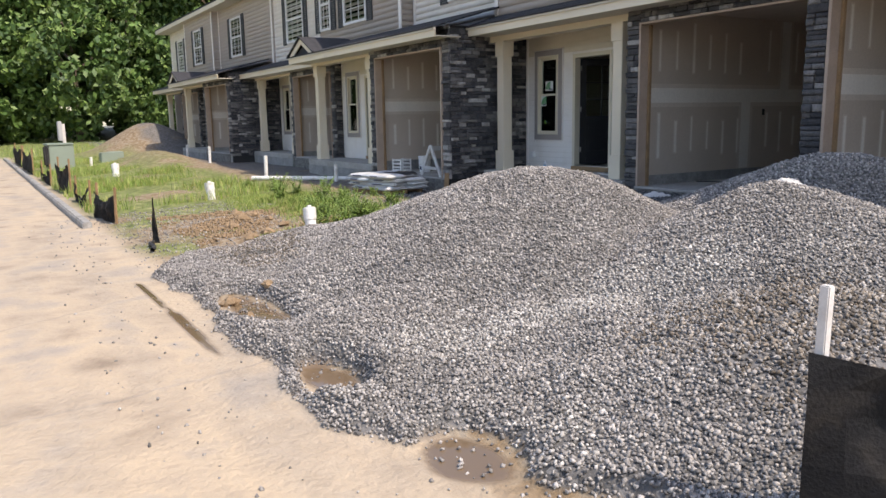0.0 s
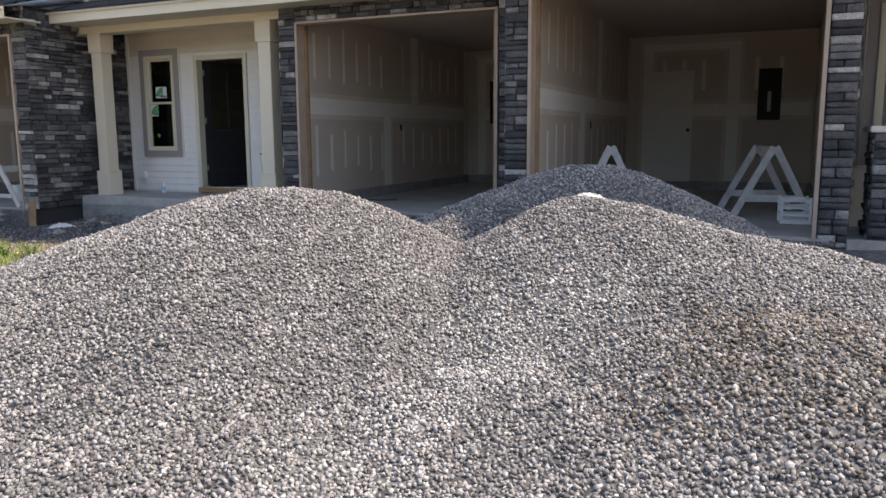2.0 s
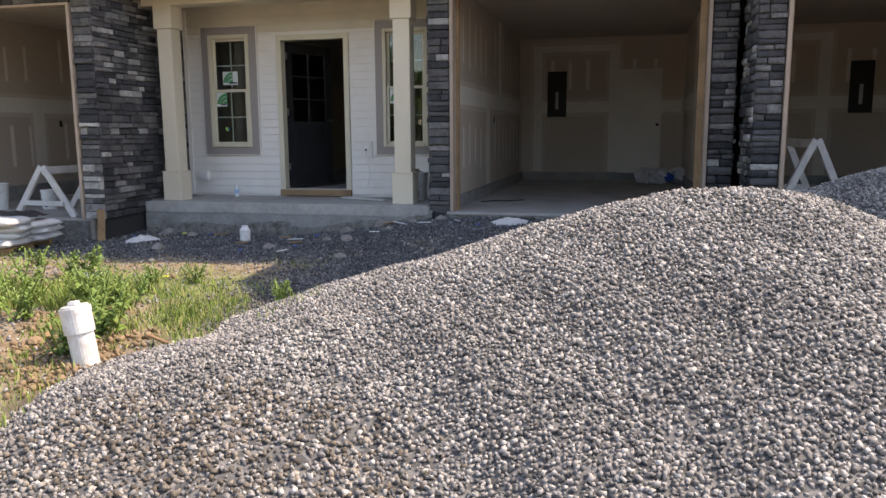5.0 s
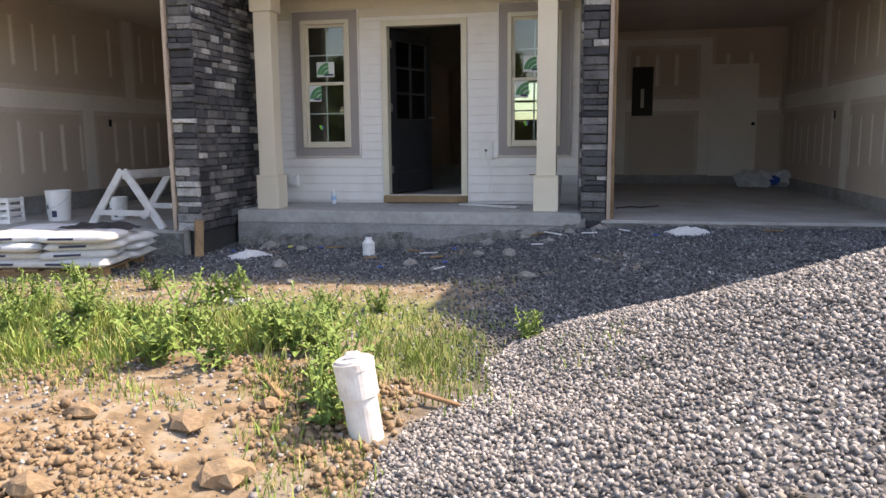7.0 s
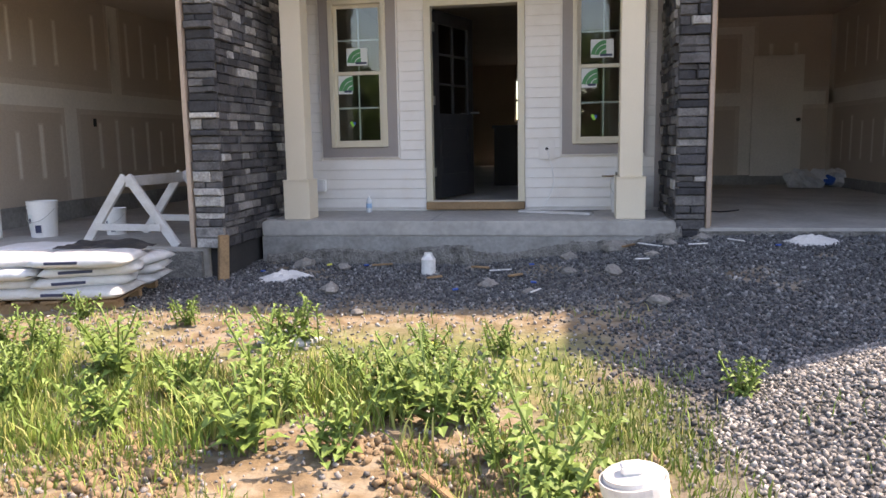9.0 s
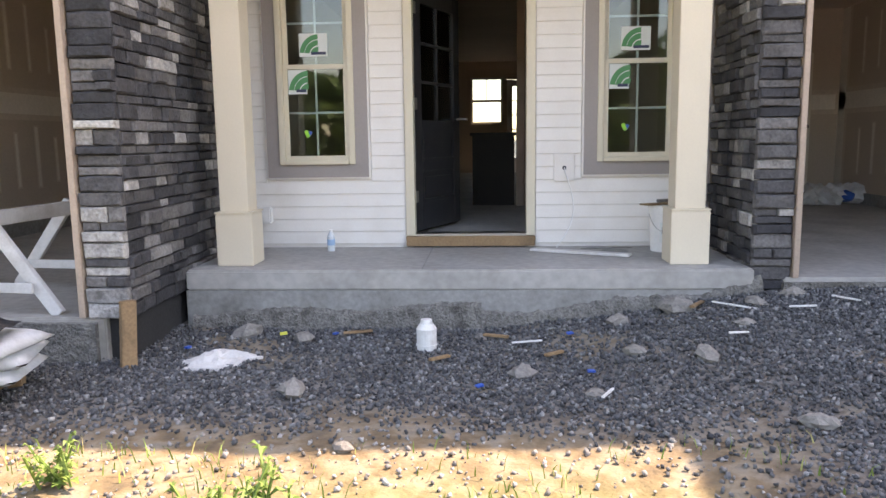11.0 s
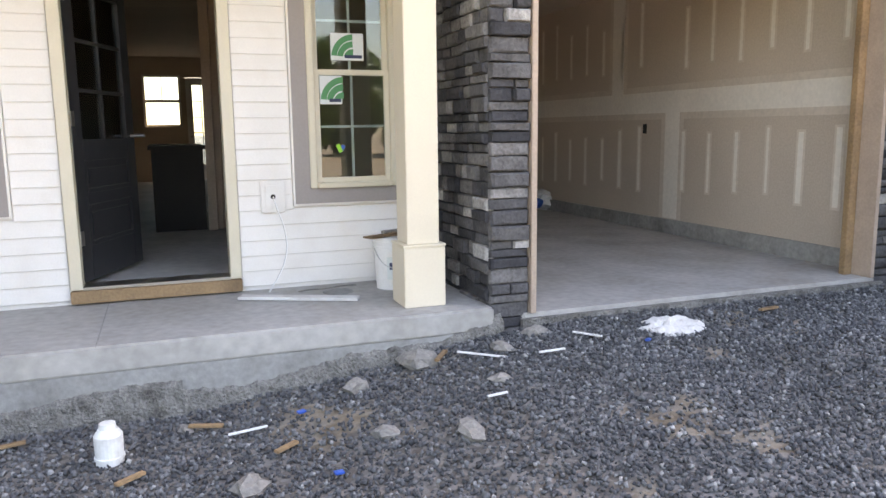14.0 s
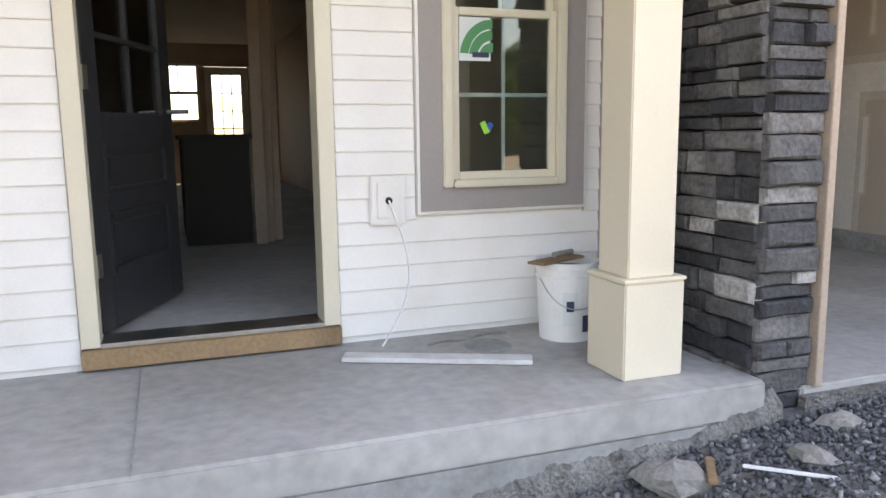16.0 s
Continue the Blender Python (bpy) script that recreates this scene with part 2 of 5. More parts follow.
    road = mixed(road, worn, crack.outputs[0])
    colour = mixed(soil, road, parts.outputs[0])
    colour = mixed(colour, turf, parts.outputs[2])
    colour = mixed(colour, r.outputs[0], parts.outputs[1])
    wet = n.new("ShaderNodeMix")
    wet.data_type = "RGBA"
    link(mask.outputs["Alpha"], wet.inputs["Factor"])
    wet.inputs[6].default_value = (0.155, 0.108, 0.066, 1)
    link(colour, wet.inputs[7])
    link(wet.outputs[2], bsdf.inputs["Base Color"])
    rough = n.new("ShaderNodeMapRange")
    rough.inputs["To Min"].default_value, rough.inputs["To Max"].default_value = 0.06, 0.93
    link(mask.outputs["Alpha"], rough.inputs["Value"])
    link(rough.outputs[0], bsdf.inputs["Roughness"])
    fine = n.new("ShaderNodeTexNoise")
    fine.inputs["Scale"].default_value, fine.inputs["Detail"].default_value = 22, 6
    link(geo.outputs["Position"], fine.inputs["Vector"])
    b = n.new("ShaderNodeBump")
    b.inputs["Distance"].default_value = 0.03
    power = n.new("ShaderNodeMath")
    power.operation = "MULTIPLY"
    power.inputs[1].default_value = 0.6
    link(mask.outputs["Alpha"], power.inputs[0])
    link(power.outputs[0], b.inputs["Strength"])
    link(fine.outputs["Fac"], b.inputs["Height"])
    link(b.outputs[0], bsdf.inputs["Normal"])
    return m


MAT["ground"] = ground_material()


# ---- builders ----
def mesh_of(name, bm, mat):
    data = bpy.data.meshes.new(name)
    bm.to_mesh(data)
    bm.free()
    data.materials.append(MAT[mat])
    return data


def part(name, bm, mat, parent=None, label="", m=None):
    """Links a bmesh as one mesh object, under a thing or a part."""
    ob = new(name, mesh_of(name, bm, mat))
    if parent is not None:
        ob.parent = parent
    if m is not None:
        ob.matrix_basis = m
    if label:
        ob["label"] = label
    return ob


def add_box(bm, x0, x1, y0, y1, z0, z1, bevel=0.0, m=None):
    made = bmesh.ops.create_cube(bm, size=1)["verts"]
    for v in made:
        v.co = Vector((x0 + (v.co.x + 0.5) * (x1 - x0), y0 + (v.co.y + 0.5) * (y1 - y0), z0 + (v.co.z + 0.5) * (z1 - z0)))
    if bevel:
        edges = list({e for v in made for e in v.link_edges})
        made = list({v for f in bmesh.ops.bevel(bm, geom=edges, offset=bevel, segments=2, affect="EDGES")["faces"] for v in f.verts} | {v for v in made if v.is_valid})
    if m is not None:
        bmesh.ops.transform(bm, matrix=m, verts=made)
    return bm


def box(x0, x1, y0, y1, z0, z1, bevel=0.0, m=None):
    return add_box(bmesh.new(), x0, x1, y0, y1, z0, z1, bevel, m)


def cylinder(r0, r1, z0, z1, seg=20, m=None, bm=None, caps=True):
    bm = bm or bmesh.new()
    vs = bmesh.ops.create_cone(bm, cap_ends=caps, segments=seg, radius1=r0, radius2=r1, depth=z1 - z0)["verts"]
    bmesh.ops.translate(bm, verts=vs, vec=(0, 0, (z0 + z1) / 2))
    if m is not None:
        bmesh.ops.transform(bm, matrix=m, verts=vs)
    return bm


def beam(a, b, w, h, bm=None, bevel=0.004):
    """A board of section w x h from a to b."""
    a, b = Vector(a), Vector(b)
    m = Matrix.Translation(a) @ (b - a).to_track_quat("Z", "Y").to_matrix().to_4x4()
    return add_box(bm or bmesh.new(), -w / 2, w / 2, -h / 2, h / 2, 0, (b - a).length, bevel, m)


def empty(name, x=0, y=0, z=0, rz=0, label="", category="", group="", kind=""):
    ob = new(name)
    ob.matrix_basis = pose(x, y, z, 0, 0, rz)
    return tagged(ob, label, category, group, kind)


def tube(name, points, r, mat, parent=None):
    data = bpy.data.curves.new(name, "CURVE")
    data.dimensions, data.bevel_depth, data.bevel_resolution = "3D", r, 2
    sp = data.splines.new("NURBS")
    sp.points.add(len(points) - 1)
    for p, co in zip(sp.points, points):
        p.co = (*co, 1)
    sp.use_endpoint_u, sp.order_u = True, 3
    data.materials.append(MAT[mat])
    ob = new(name, data)
    if parent is not None:
        ob.parent = parent
    return ob


def from_arrays(name, verts, faces, mat):
    """One mesh from numpy arrays of vertices and equal-sided faces."""
    data = bpy.data.meshes.new(name)
    k = faces.shape[1]
    data.vertices.add(len(verts))
    data.vertices.foreach_set("co", verts.astype(np.float32).ravel())
    data.loops.add(faces.size)
    data.loops.foreach_set("vertex_index", faces.astype(np.int32).ravel())
    data.polygons.add(len(faces))
    data.polygons.foreach_set("loop_start", np.arange(0, faces.size, k, dtype=np.int32))
    data.materials.append(MAT[mat])
    data.update(calc_edges=True)
    data.validate()
    return data


rng = np.random.default_rng(7)


# ---- ground ----
def smooth(a, b, x):
    t = np.clip((x - a) / (b - a), 0, 1)
    return t * t * (3 - 2 * t)


def wave(x, y, s, seed):
    return (np.sin(x * s + seed) * np.cos(y * s * 1.13 + seed * 2.1) + 0.5 * np.sin(x * s * 2.3 + y * s * 1.7 + seed * 3.3) + 0.25 * np.cos(x * s * 4.1 - y * s * 4.7 + seed)) / 1.75


def cone(x, y, px, py, pz, left, right, front, back, r=0.5):
    """A heap with its top at (px, py, pz) and its own fall per metre each way."""
    dx, dy = x - px, y - py
    sx, sy = np.where(dx < 0, left, right), np.where(dy < 0, front, back)
    return pz - (np.sqrt((dx * sx) ** 2 + (dy * sy) ** 2 + (r * 0.4) ** 2) - r * 0.4)


def base_height(x, y):
    z = np.interp(y, [-40, -9.3, -8.6, -6.4, -4.5, -1.3, 0], [-0.62, -0.62, -0.60, -0.50, -0.45, -0.42, -0.40])
    drive = smooth(0.0, 2.5, x) * (1 - smooth(9.5, 10.5, x))
    z = z + drive * smooth(-5.5, -1.2, y) * 0.28
    z = z + 0.022 * wave(x, y, 2.3, 1.0) * smooth(-8.6, -8.0, y) + 0.008 * wave(x, y, 0.9, 4.0)
    z = z + 0.10 * np.exp(-((x + 0.3) ** 2 + (y + 6.9) ** 2) / 0.9)
    return z


def soft_max(a, b, k=0.06):
    h = np.clip(0.5 + 0.5 * (a - b) / k, 0, 1)
    return b * (1 - h) + a * h + k * h * (1 - h)


PUDDLES = ((4.75, -8.40, 0.72, 0.17), (6.80, -8.56, 0.36, 0.15), (8.25, -8.47, 0.30, 0.18), (4.85, -9.0, 0.85, 0.05), (3.3, -9.02, 0.7, 0.04))


def heap_height(x, y):
    h = cone(x, y, 5.2, -5.4, 0.57, 0.352, 0.58, 0.47, 0.60, 0.7)
    h = soft_max(h, cone(x, y, 3.0, -6.5, -0.12, 0.36, 0.2, 0.36, 0.45, 0.8))
    h = soft_max(h, cone(x, y, 7.15, -4.55, 0.48, 0.62, 0.27, 0.46, 0.65, 0.4))
    h = soft_max(h, cone(x, y, 7.05, -3.3, 0.68, 0.40, 0.55, 0.6, 0.5, 0.5))
    h = soft_max(h, cone(x, y, 3.9, -2.6, -0.12, 0.3, 0.2, 0.3, 0.3, 0.6))
    h = soft_max(h, cone(x, y, 8.75, -6.1, -0.02, 0.33, 0.25, 0.30, 0.4, 0.5))
    h = soft_max(h, cone(x, y, 8.4, -6.5, -0.24, 0.14, 0.1, 0.31, 0.2, 0.8))
    h = soft_max(h, cone(x, y, 4.6, -7.3, -0.40, 0.14, 0.12, 0.24, 0.2, 0.6))
    h = soft_max(h, cone(x, y, 6.4, -7.6, -0.36, 0.13, 0.14, 0.19, 0.2, 0.5))
    h = soft_max(h, cone(x, y, 3.3, -7.7, -0.42, 0.13, 0.13, 0.16, 0.2, 0.4))
    h = h + 0.04 * wave(x, y, 1.5, 2.0) * smooth(-8.2, -7.0, y) + 0.016 * wave(x, y, 6.1, 5.0) + 0.03 * wave(x, y, 3.6, 7.7) * smooth(-5.9, -6.7, y)
    edge = np.interp(x, [1.5, 2.6, 4.0, 5.5, 6.4, 7.2, 7.8, 8.6, 9.5], [8.3, 8.75, 8.6, 8.75, 8.6, 8.8, 8.65, 8.3, 8.0])
    h = h - 0.9 * np.maximum(0, -y - edge + 0.12 * wave(x, y, 3.3, 3.0))
    for px, py, rx, ry in PUDDLES[:3]:
        h = h - 0.30 * np.exp(-(((x - px) / (rx * 1.1)) ** 2 + ((y - py) / (ry * 1.3)) ** 2) ** 2)
    return h


def ground_height(x, y):
    b, h = base_height(x, y), heap_height(x, y)
    return np.where(h > b - 0.1, soft_max(h, b, 0.05), b)


def z_at(x, y):
    return float(ground_height(np.array(float(x)), np.array(float(y))))


def gravel_cover(x, y):
    over = smooth(0.0, 0.03, heap_height(x, y) - base_height(x, y))
    drive = smooth(0.9, 1.9, x + 0.25 * wave(x, y, 2.0, 3.0)) * (1 - smooth(9.5, 10.5, x)) * smooth(-7.6, -7.0, y)
    strip = smooth(-3.4, -2.7, y + 0.25 * wave(x, y, 1.7, 6.0)) * 0.85
    bare = 1 - 0.6 * smooth(0.35, 0.75, wave(x, y, 2.6, 5.4) + 0.3 * wave(x, y, 8.0, 1.0))
    return np.clip(np.maximum.reduce([over, drive * bare, strip * bare]), 0, 1)


def build_ground():
    xs = np.unique(np.concatenate([np.linspace(-400, -40, 19), np.linspace(-40, -6, 140), np.linspace(-6, 12, 480), np.linspace(12, 400, 20)]).round(4))
    ys = np.unique(np.concatenate([np.linspace(-400, -16, 14), np.linspace(-16, -10, 40), np.linspace(-10, 0, 300), np.linspace(0, 14, 20), np.linspace(14, 400, 12)]).round(4))
    gx, gy = np.meshgrid(xs, ys)
    z = ground_height(gx, gy)
    z = np.where(gy > -0.3, np.minimum(z, -0.42), z)
    bank = 1.6 * np.exp(-((gx + 30) ** 2 / 9 + (gy + 2.5) ** 2 / 5)) + 0.5 * np.exp(-((gx + 20) ** 2 / 14 + (gy + 4.2) ** 2 / 1.5))
    z = z + bank + smooth(-45, -80, gx) * 1.2
    nx, ny = len(xs), len(ys)
    i = np.arange(nx * ny).reshape(ny, nx)
    faces = np.stack([i[:-1, :-1], i[:-1, 1:], i[1:, 1:], i[1:, :-1]], -1).reshape(-1, 4)
    data = from_arrays("ground", np.stack([gx, gy, z], -1).reshape(-1, 3), faces, "ground")
    road = smooth(-8.3, -8.8, gy + 0.15 * wave(gx, gy, 1.2, 2.0))
    gravel = gravel_cover(gx, gy)
    turf = smooth(0.05, 0.5, wave(gx, gy, 1.0, 8.0) + smooth(-1.0, -4.0, gx) * 0.55 + 0.1) * (1 - road) * smooth(-3.4, -4.2, gy) * (1 - gravel) * smooth(2.2, 1.4, gx)
    turf = np.maximum(turf, smooth(-34, -40, gx))
    turf = turf * (1 - np.clip(bank * 1.4, 0, 1))
    wet = np.ones_like(gx)
    for px, py, rx, ry in PUDDLES:
        d = ((gx - px) / rx) ** 2 + ((gy - py) / ry) ** 2 + 0.35 * wave(gx, gy, 5.0, px)
        wet = np.minimum(wet, smooth(0.6, 1.2, d))
    layer = data.color_attributes.new("cover", "FLOAT_COLOR", "POINT")
    layer.data.foreach_set("color", np.stack([road, gravel, turf, wet], -1).astype(np.float32).ravel())
    data.polygons.foreach_set("use_smooth", np.ones(len(faces), bool))
    return tagged(new("ground", data), "uneven clay ground with a dusty tan road and gravel patches", "ground", kind="structure")


build_ground()


# ---- stone facing ----
def stone_mesh(seed):
    """A split stone: unit size, front towards -y, with rounded rough edges."""
    r = random.Random(seed)
    bm = bmesh.new()
    rings = []
    for y, inset in ((0.0, 0.0), (-0.62, 0.0), (-0.9, 0.05), (-1.0, 0.16)):
        ring = []
        for x, z in ((-0.5, -0.5), (0.0, -0.5), (0.5, -0.5), (0.5, 0.5), (0.0, 0.5), (-0.5, 0.5)):
            j = 0.05 if y < -0.5 else 0.0
            ring.append(bm.verts.new((x * (1 - inset) + r.uniform(-j, j) * 0.5, y + r.uniform(-j, j) * 2, z * (1 - inset * 1.6) + r.uniform(-j, j))))
        rings.append(ring)
    for a, b in zip(rings, rings[1:]):
        for k in range(6):
            bm.faces.new((a[k], a[(k + 1) % 6], b[(k + 1) % 6], b[k]))
    f = rings[-1]
    bm.faces.new((f[0], f[1], f[4], f[5]))
    bm.faces.new((f[1], f[2], f[3], f[4]))
    bmesh.ops.recalc_face_normals(bm, faces=bm.faces)
    data = mesh_of("stone", bm, "stone")
    for p in data.polygons:
        p.use_smooth = False
    return data


STONES = [stone_mesh(i) for i in range(8)]


def courses(width, height, seed, z0=0.0):
    """Rows of stones over a face: centre along, centre up, length, height, depth."""
    r = random.Random(seed)
    z, out = z0, []
    while z < height - 0.02:
        h = min(r.choice((0.055, 0.07, 0.085, 0.10)), height - z)
        if height - z - h < 0.04:
            h = height - z
        x = 0.0
        while x < width - 0.01:
            w = r.uniform(0.10, 0.32)
            if width - x - w < 0.09:
                w = width - x
            out.append((x + w / 2, z + h / 2, w, h, r.uniform(0.028, 0.068)))
            x += w
        z += h
    return out


def face_pose(x, y, z, turn):
    return pose(x, y, z, 0, 0, turn)


def stone_parts(parent, x, y, z, turn, width, height, seed):
    """Stones as pieces of their own on a face whose outside looks along the turned -y."""
    m = face_pose(x, y, z, turn)
    for k, (a, b, w, h, d) in enumerate(courses(width, height, seed)):
        ob = new("stone", STONES[(k * 5 + seed) % 8])
        ob.parent = parent
        ob.matrix_basis = m @ Matrix.Translation((a, 0, b)) @ Matrix.Diagonal((w - 0.006, d, h - 0.006, 1))


def stone_mass(name, parent, faces, seed):
    """Stones joined into one part, on several faces: (x, y, z, turn, width, height)."""
    verts, polys, count = [], [], 0
    lib = []
    for data in STONES:
        v = np.array([p.co for p in data.vertices])
        q = [list(p.vertices) for p in data.polygons]
        lib.append((v, np.array(q)))
    for n_face, (x, y, z, turn, width, height) in enumerate(faces):
        m = np.array(face_pose(x, y, z, turn))
        for k, (a, b, w, h, d) in enumerate(courses(width, height, seed + n_face * 17)):
            v, q = lib[(k * 3 + seed) % 8]
            p = v * (w - 0.006, d, h - 0.006) + (a, 0, b)
            verts.append(p @ m[:3, :3].T + m[:3, 3])
            polys.append(q + count)
            count += len(v)
    ob = new(name, from_arrays(name, np.concatenate(verts), np.concatenate(polys), "stone_mass"))
    ob.parent = parent
    return tagged(ob, kind="stuff")


def wall_boxes(name, mat, boxes, label, parent=None):
    bm = bmesh.new()
    for b in boxes:
        add_box(bm, *b)
    ob = part(name, bm, mat, parent)
    return tagged(ob, label, "wall", kind="structure")


def lap_boards(parent, spans, y, z0, z1, mat, course=0.108, name="siding_board"):
    """Lapped boards, each an object of its own; spans(z) gives the stretches in x that a course at z runs over."""
    shared = {}
    z = z0
    while z < z1 - 0.01:
        h = min(course, z1 - z)
        for a, b in spans(z, z + h):
            key = (round(b - a, 3), round(h, 3))
            if key not in shared:
                bm = bmesh.new()
                pts = [(0, 0), (-0.017, 0), (-0.019, 0.006), (-0.006, h + 0.012), (0, h + 0.012)]
                ends = [[bm.verts.new((x, py, pz)) for py, pz in pts] for x in (0, b - a)]
                for k in range(5):
                    bm.faces.new((ends[0][k], ends[0][(k + 1) % 5], ends[1][(k + 1) % 5], ends[1][k]))
                bm.faces.new(ends[0])
                bm.faces.new(ends[1][::-1])
                bmesh.ops.recalc_face_normals(bm, faces=bm.faces)
                shared[key] = mesh_of(name, bm, mat)
            ob = new(name, shared[key])
            ob.parent = parent
            ob.matrix_basis = pose(a, y, z)
        z += h


def outside(openings, x0, x1):
    """Stretches of x0..x1 beside the openings (xa, xb, za, zb) at a course's height."""
    def spans(za, zb):
        cuts = sorted((a, b) for a, b, c, d in openings if zb > c + 0.02 and za < d - 0.02)
        out, x = [], x0
        for a, b in cuts:
            if a - x > 0.01:
                out.append((x, a))
            x = max(x, b)
        if x1 - x > 0.01:
            out.append((x, x1))
        return out
    return spans


# ---- windows and doors ----
def front_window(x, y, z0, z1, w, stickers=True, name="window_1", label="double-hung almond vinyl window with taupe surround and muntins"):
    """Taupe surround of outer width w from z0 to z1, almond frame, two sashes with muntins."""
    top = empty(name, x, y, 0, label=label, category="window", kind="structure")
    t = 0.11
    bm = bmesh.new()
    add_box(bm, 0, t, -0.05, 0.02, z0, z1)
    add_box(bm, w - t, w, -0.05, 0.02, z0, z1)
    add_box(bm, t, w - t, -0.05, 0.02, z1 - t, z1)
    add_box(bm, t, w - t, -0.05, 0.02, z0, z0 + t)
    part("surround", bm, "taupe", top, "taupe flat board surround")
    bm = bmesh.new()
    for a in ((-0.014, 0, z0 - 0.014, z1 + 0.014), (w, w + 0.014, z0 - 0.014, z1 + 0.014)):
        add_box(bm, a[0], a[1], -0.042, 0.0, a[2], a[3])
    add_box(bm, 0, w, -0.042, 0.0, z0 - 0.014, z0)
    part("channel", bm, "siding", top)
    bm = bmesh.new()
    f, i0, i1 = 0.05, t, w - t
    add_box(bm, i0, i0 + f, -0.07, 0.05, z0 + t, z1 - t, 0.006)
    add_box(bm, i1 - f, i1, -0.07, 0.05, z0 + t, z1 - t, 0.006)
    add_box(bm, i0 + f, i1 - f, -0.07, 0.05, z1 - t - f, z1 - t, 0.006)
    add_box(bm, i0 + f, i1 - f, -0.085, 0.05, z0 + t, z0 + t + 0.035, 0.006)
    part("window_frame", bm, "frame", top)
    zm = (z0 + z1) / 2 + 0.01
    a0, a1 = i0 + f, i1 - f
    for sash, za, zb, yy in (("lower_sash", z0 + t + 0.035, zm + 0.02, -0.03), ("upper_sash", zm - 0.02, z1 - t - f, 0.005)):
        bm = bmesh.new()
        s = 0.038
        add_box(bm, a0, a0 + s, yy - 0.015, yy + 0.02, za, zb, 0.004)
        add_box(bm, a1 - s, a1, yy - 0.015, yy + 0.02, za, zb, 0.004)
        add_box(bm, a0 + s, a1 - s, yy - 0.015, yy + 0.02, za, za + s, 0.004)
        add_box(bm, a0 + s, a1 - s, yy - 0.015, yy + 0.02, zb - s, zb, 0.004)
        ob = part(sash, bm, "frame", top)
        g = part("pane", box(a0 + s, a1 - s, yy, yy + 0.006, za + s, zb - s), "glass", ob)
        g.visible_shadow = False
        bm = bmesh.new()
        xc, zc = (a0 + a1) / 2, (za + zb) / 2
        add_box(bm, xc - 0.009, xc + 0.009, yy + 0.008, yy + 0.016, za + s, zb - s)
        add_box(bm, a0 + s, xc - 0.009, yy + 0.008, yy + 0.016, zc - 0.009, zc + 0.009)
        add_box(bm, xc + 0.009, a1 - s, yy + 0.008, yy + 0.016, zc - 0.009, zc + 0.009)
        part("muntin", bm, "white", ob)
        if stickers:
            low = sash == "lower_sash"
            sw, sh = (0.16, 0.20) if low else (0.24, 0.19)
            sx, sz = (a0 + s + 0.005, zb - s - 0.005 - sh) if low else (a0 + s + 0.10, za + s + 0.07)
            st = empty("window_sticker", x, y, 0, label="white sticker with a green leaf emblem on the pane", category="sticker", group="window stickers")
            part("sheet", box(sx, sx + sw, yy - 0.004, yy - 0.002, sz, sz + sh), "paper", st)
            ew = sh * 0.8
            cx, cz = sx + ew * 0.55, sz + sh * 0.12
            for k, (r0, r1) in enumerate(((0.10, 0.36), (0.46, 0.70), (0.80, 1.0))):
                bm = bmesh.new()
                q0 = q1 = None
                for j in range(9):
                    ang = radians(90 + 86 * j / 8) if k else radians(84 + 90 * j / 8)
                    drift = 0.30 * ew * (1 - j / 8)
                    p0 = bm.verts.new((cx + ew * 0.42 + r0 * ew * 0.85 * math.cos(ang) + drift * 0.3, yy - 0.0045 - k * 0.0003, cz + sh * 0.78 * r0 * math.sin(ang)))
                    p1 = bm.verts.new((cx + ew * 0.42 + r1 * ew * 0.95 * math.cos(ang) + drift * 0.3, yy - 0.0045 - k * 0.0003, cz + sh * 0.84 * r1 * math.sin(ang)))
                    if q0:
                        bm.faces.new((q0, p0, p1, q1))
                    q0, q1 = p0, p1
                part("emblem_stroke", bm, "green_print", st)
            part("print_bar", box(sx + sw * 0.42, sx + sw * 0.95, yy - 0.0055, yy - 0.004, sz + sh * 0.08, sz + sh * 0.2), "ink", st)
    return top


def lower_tags(x, y, z):
    tag = empty("window_tag", x, y - 0.035, z, label="small lime and blue paper tags stuck on the pane", category="tag")
    part("lime_tag", box(-0.015, 0.015, -0.004, -0.002, -0.03, 0.03, 0, pose(0, 0, 0, 0, -25, 0)), "lime", tag)
    part("blue_tag", box(0.005, 0.033, -0.003, -0.001, -0.012, 0.035, 0, pose(0, 0, 0, 0, 30, 0)), "blue", tag)


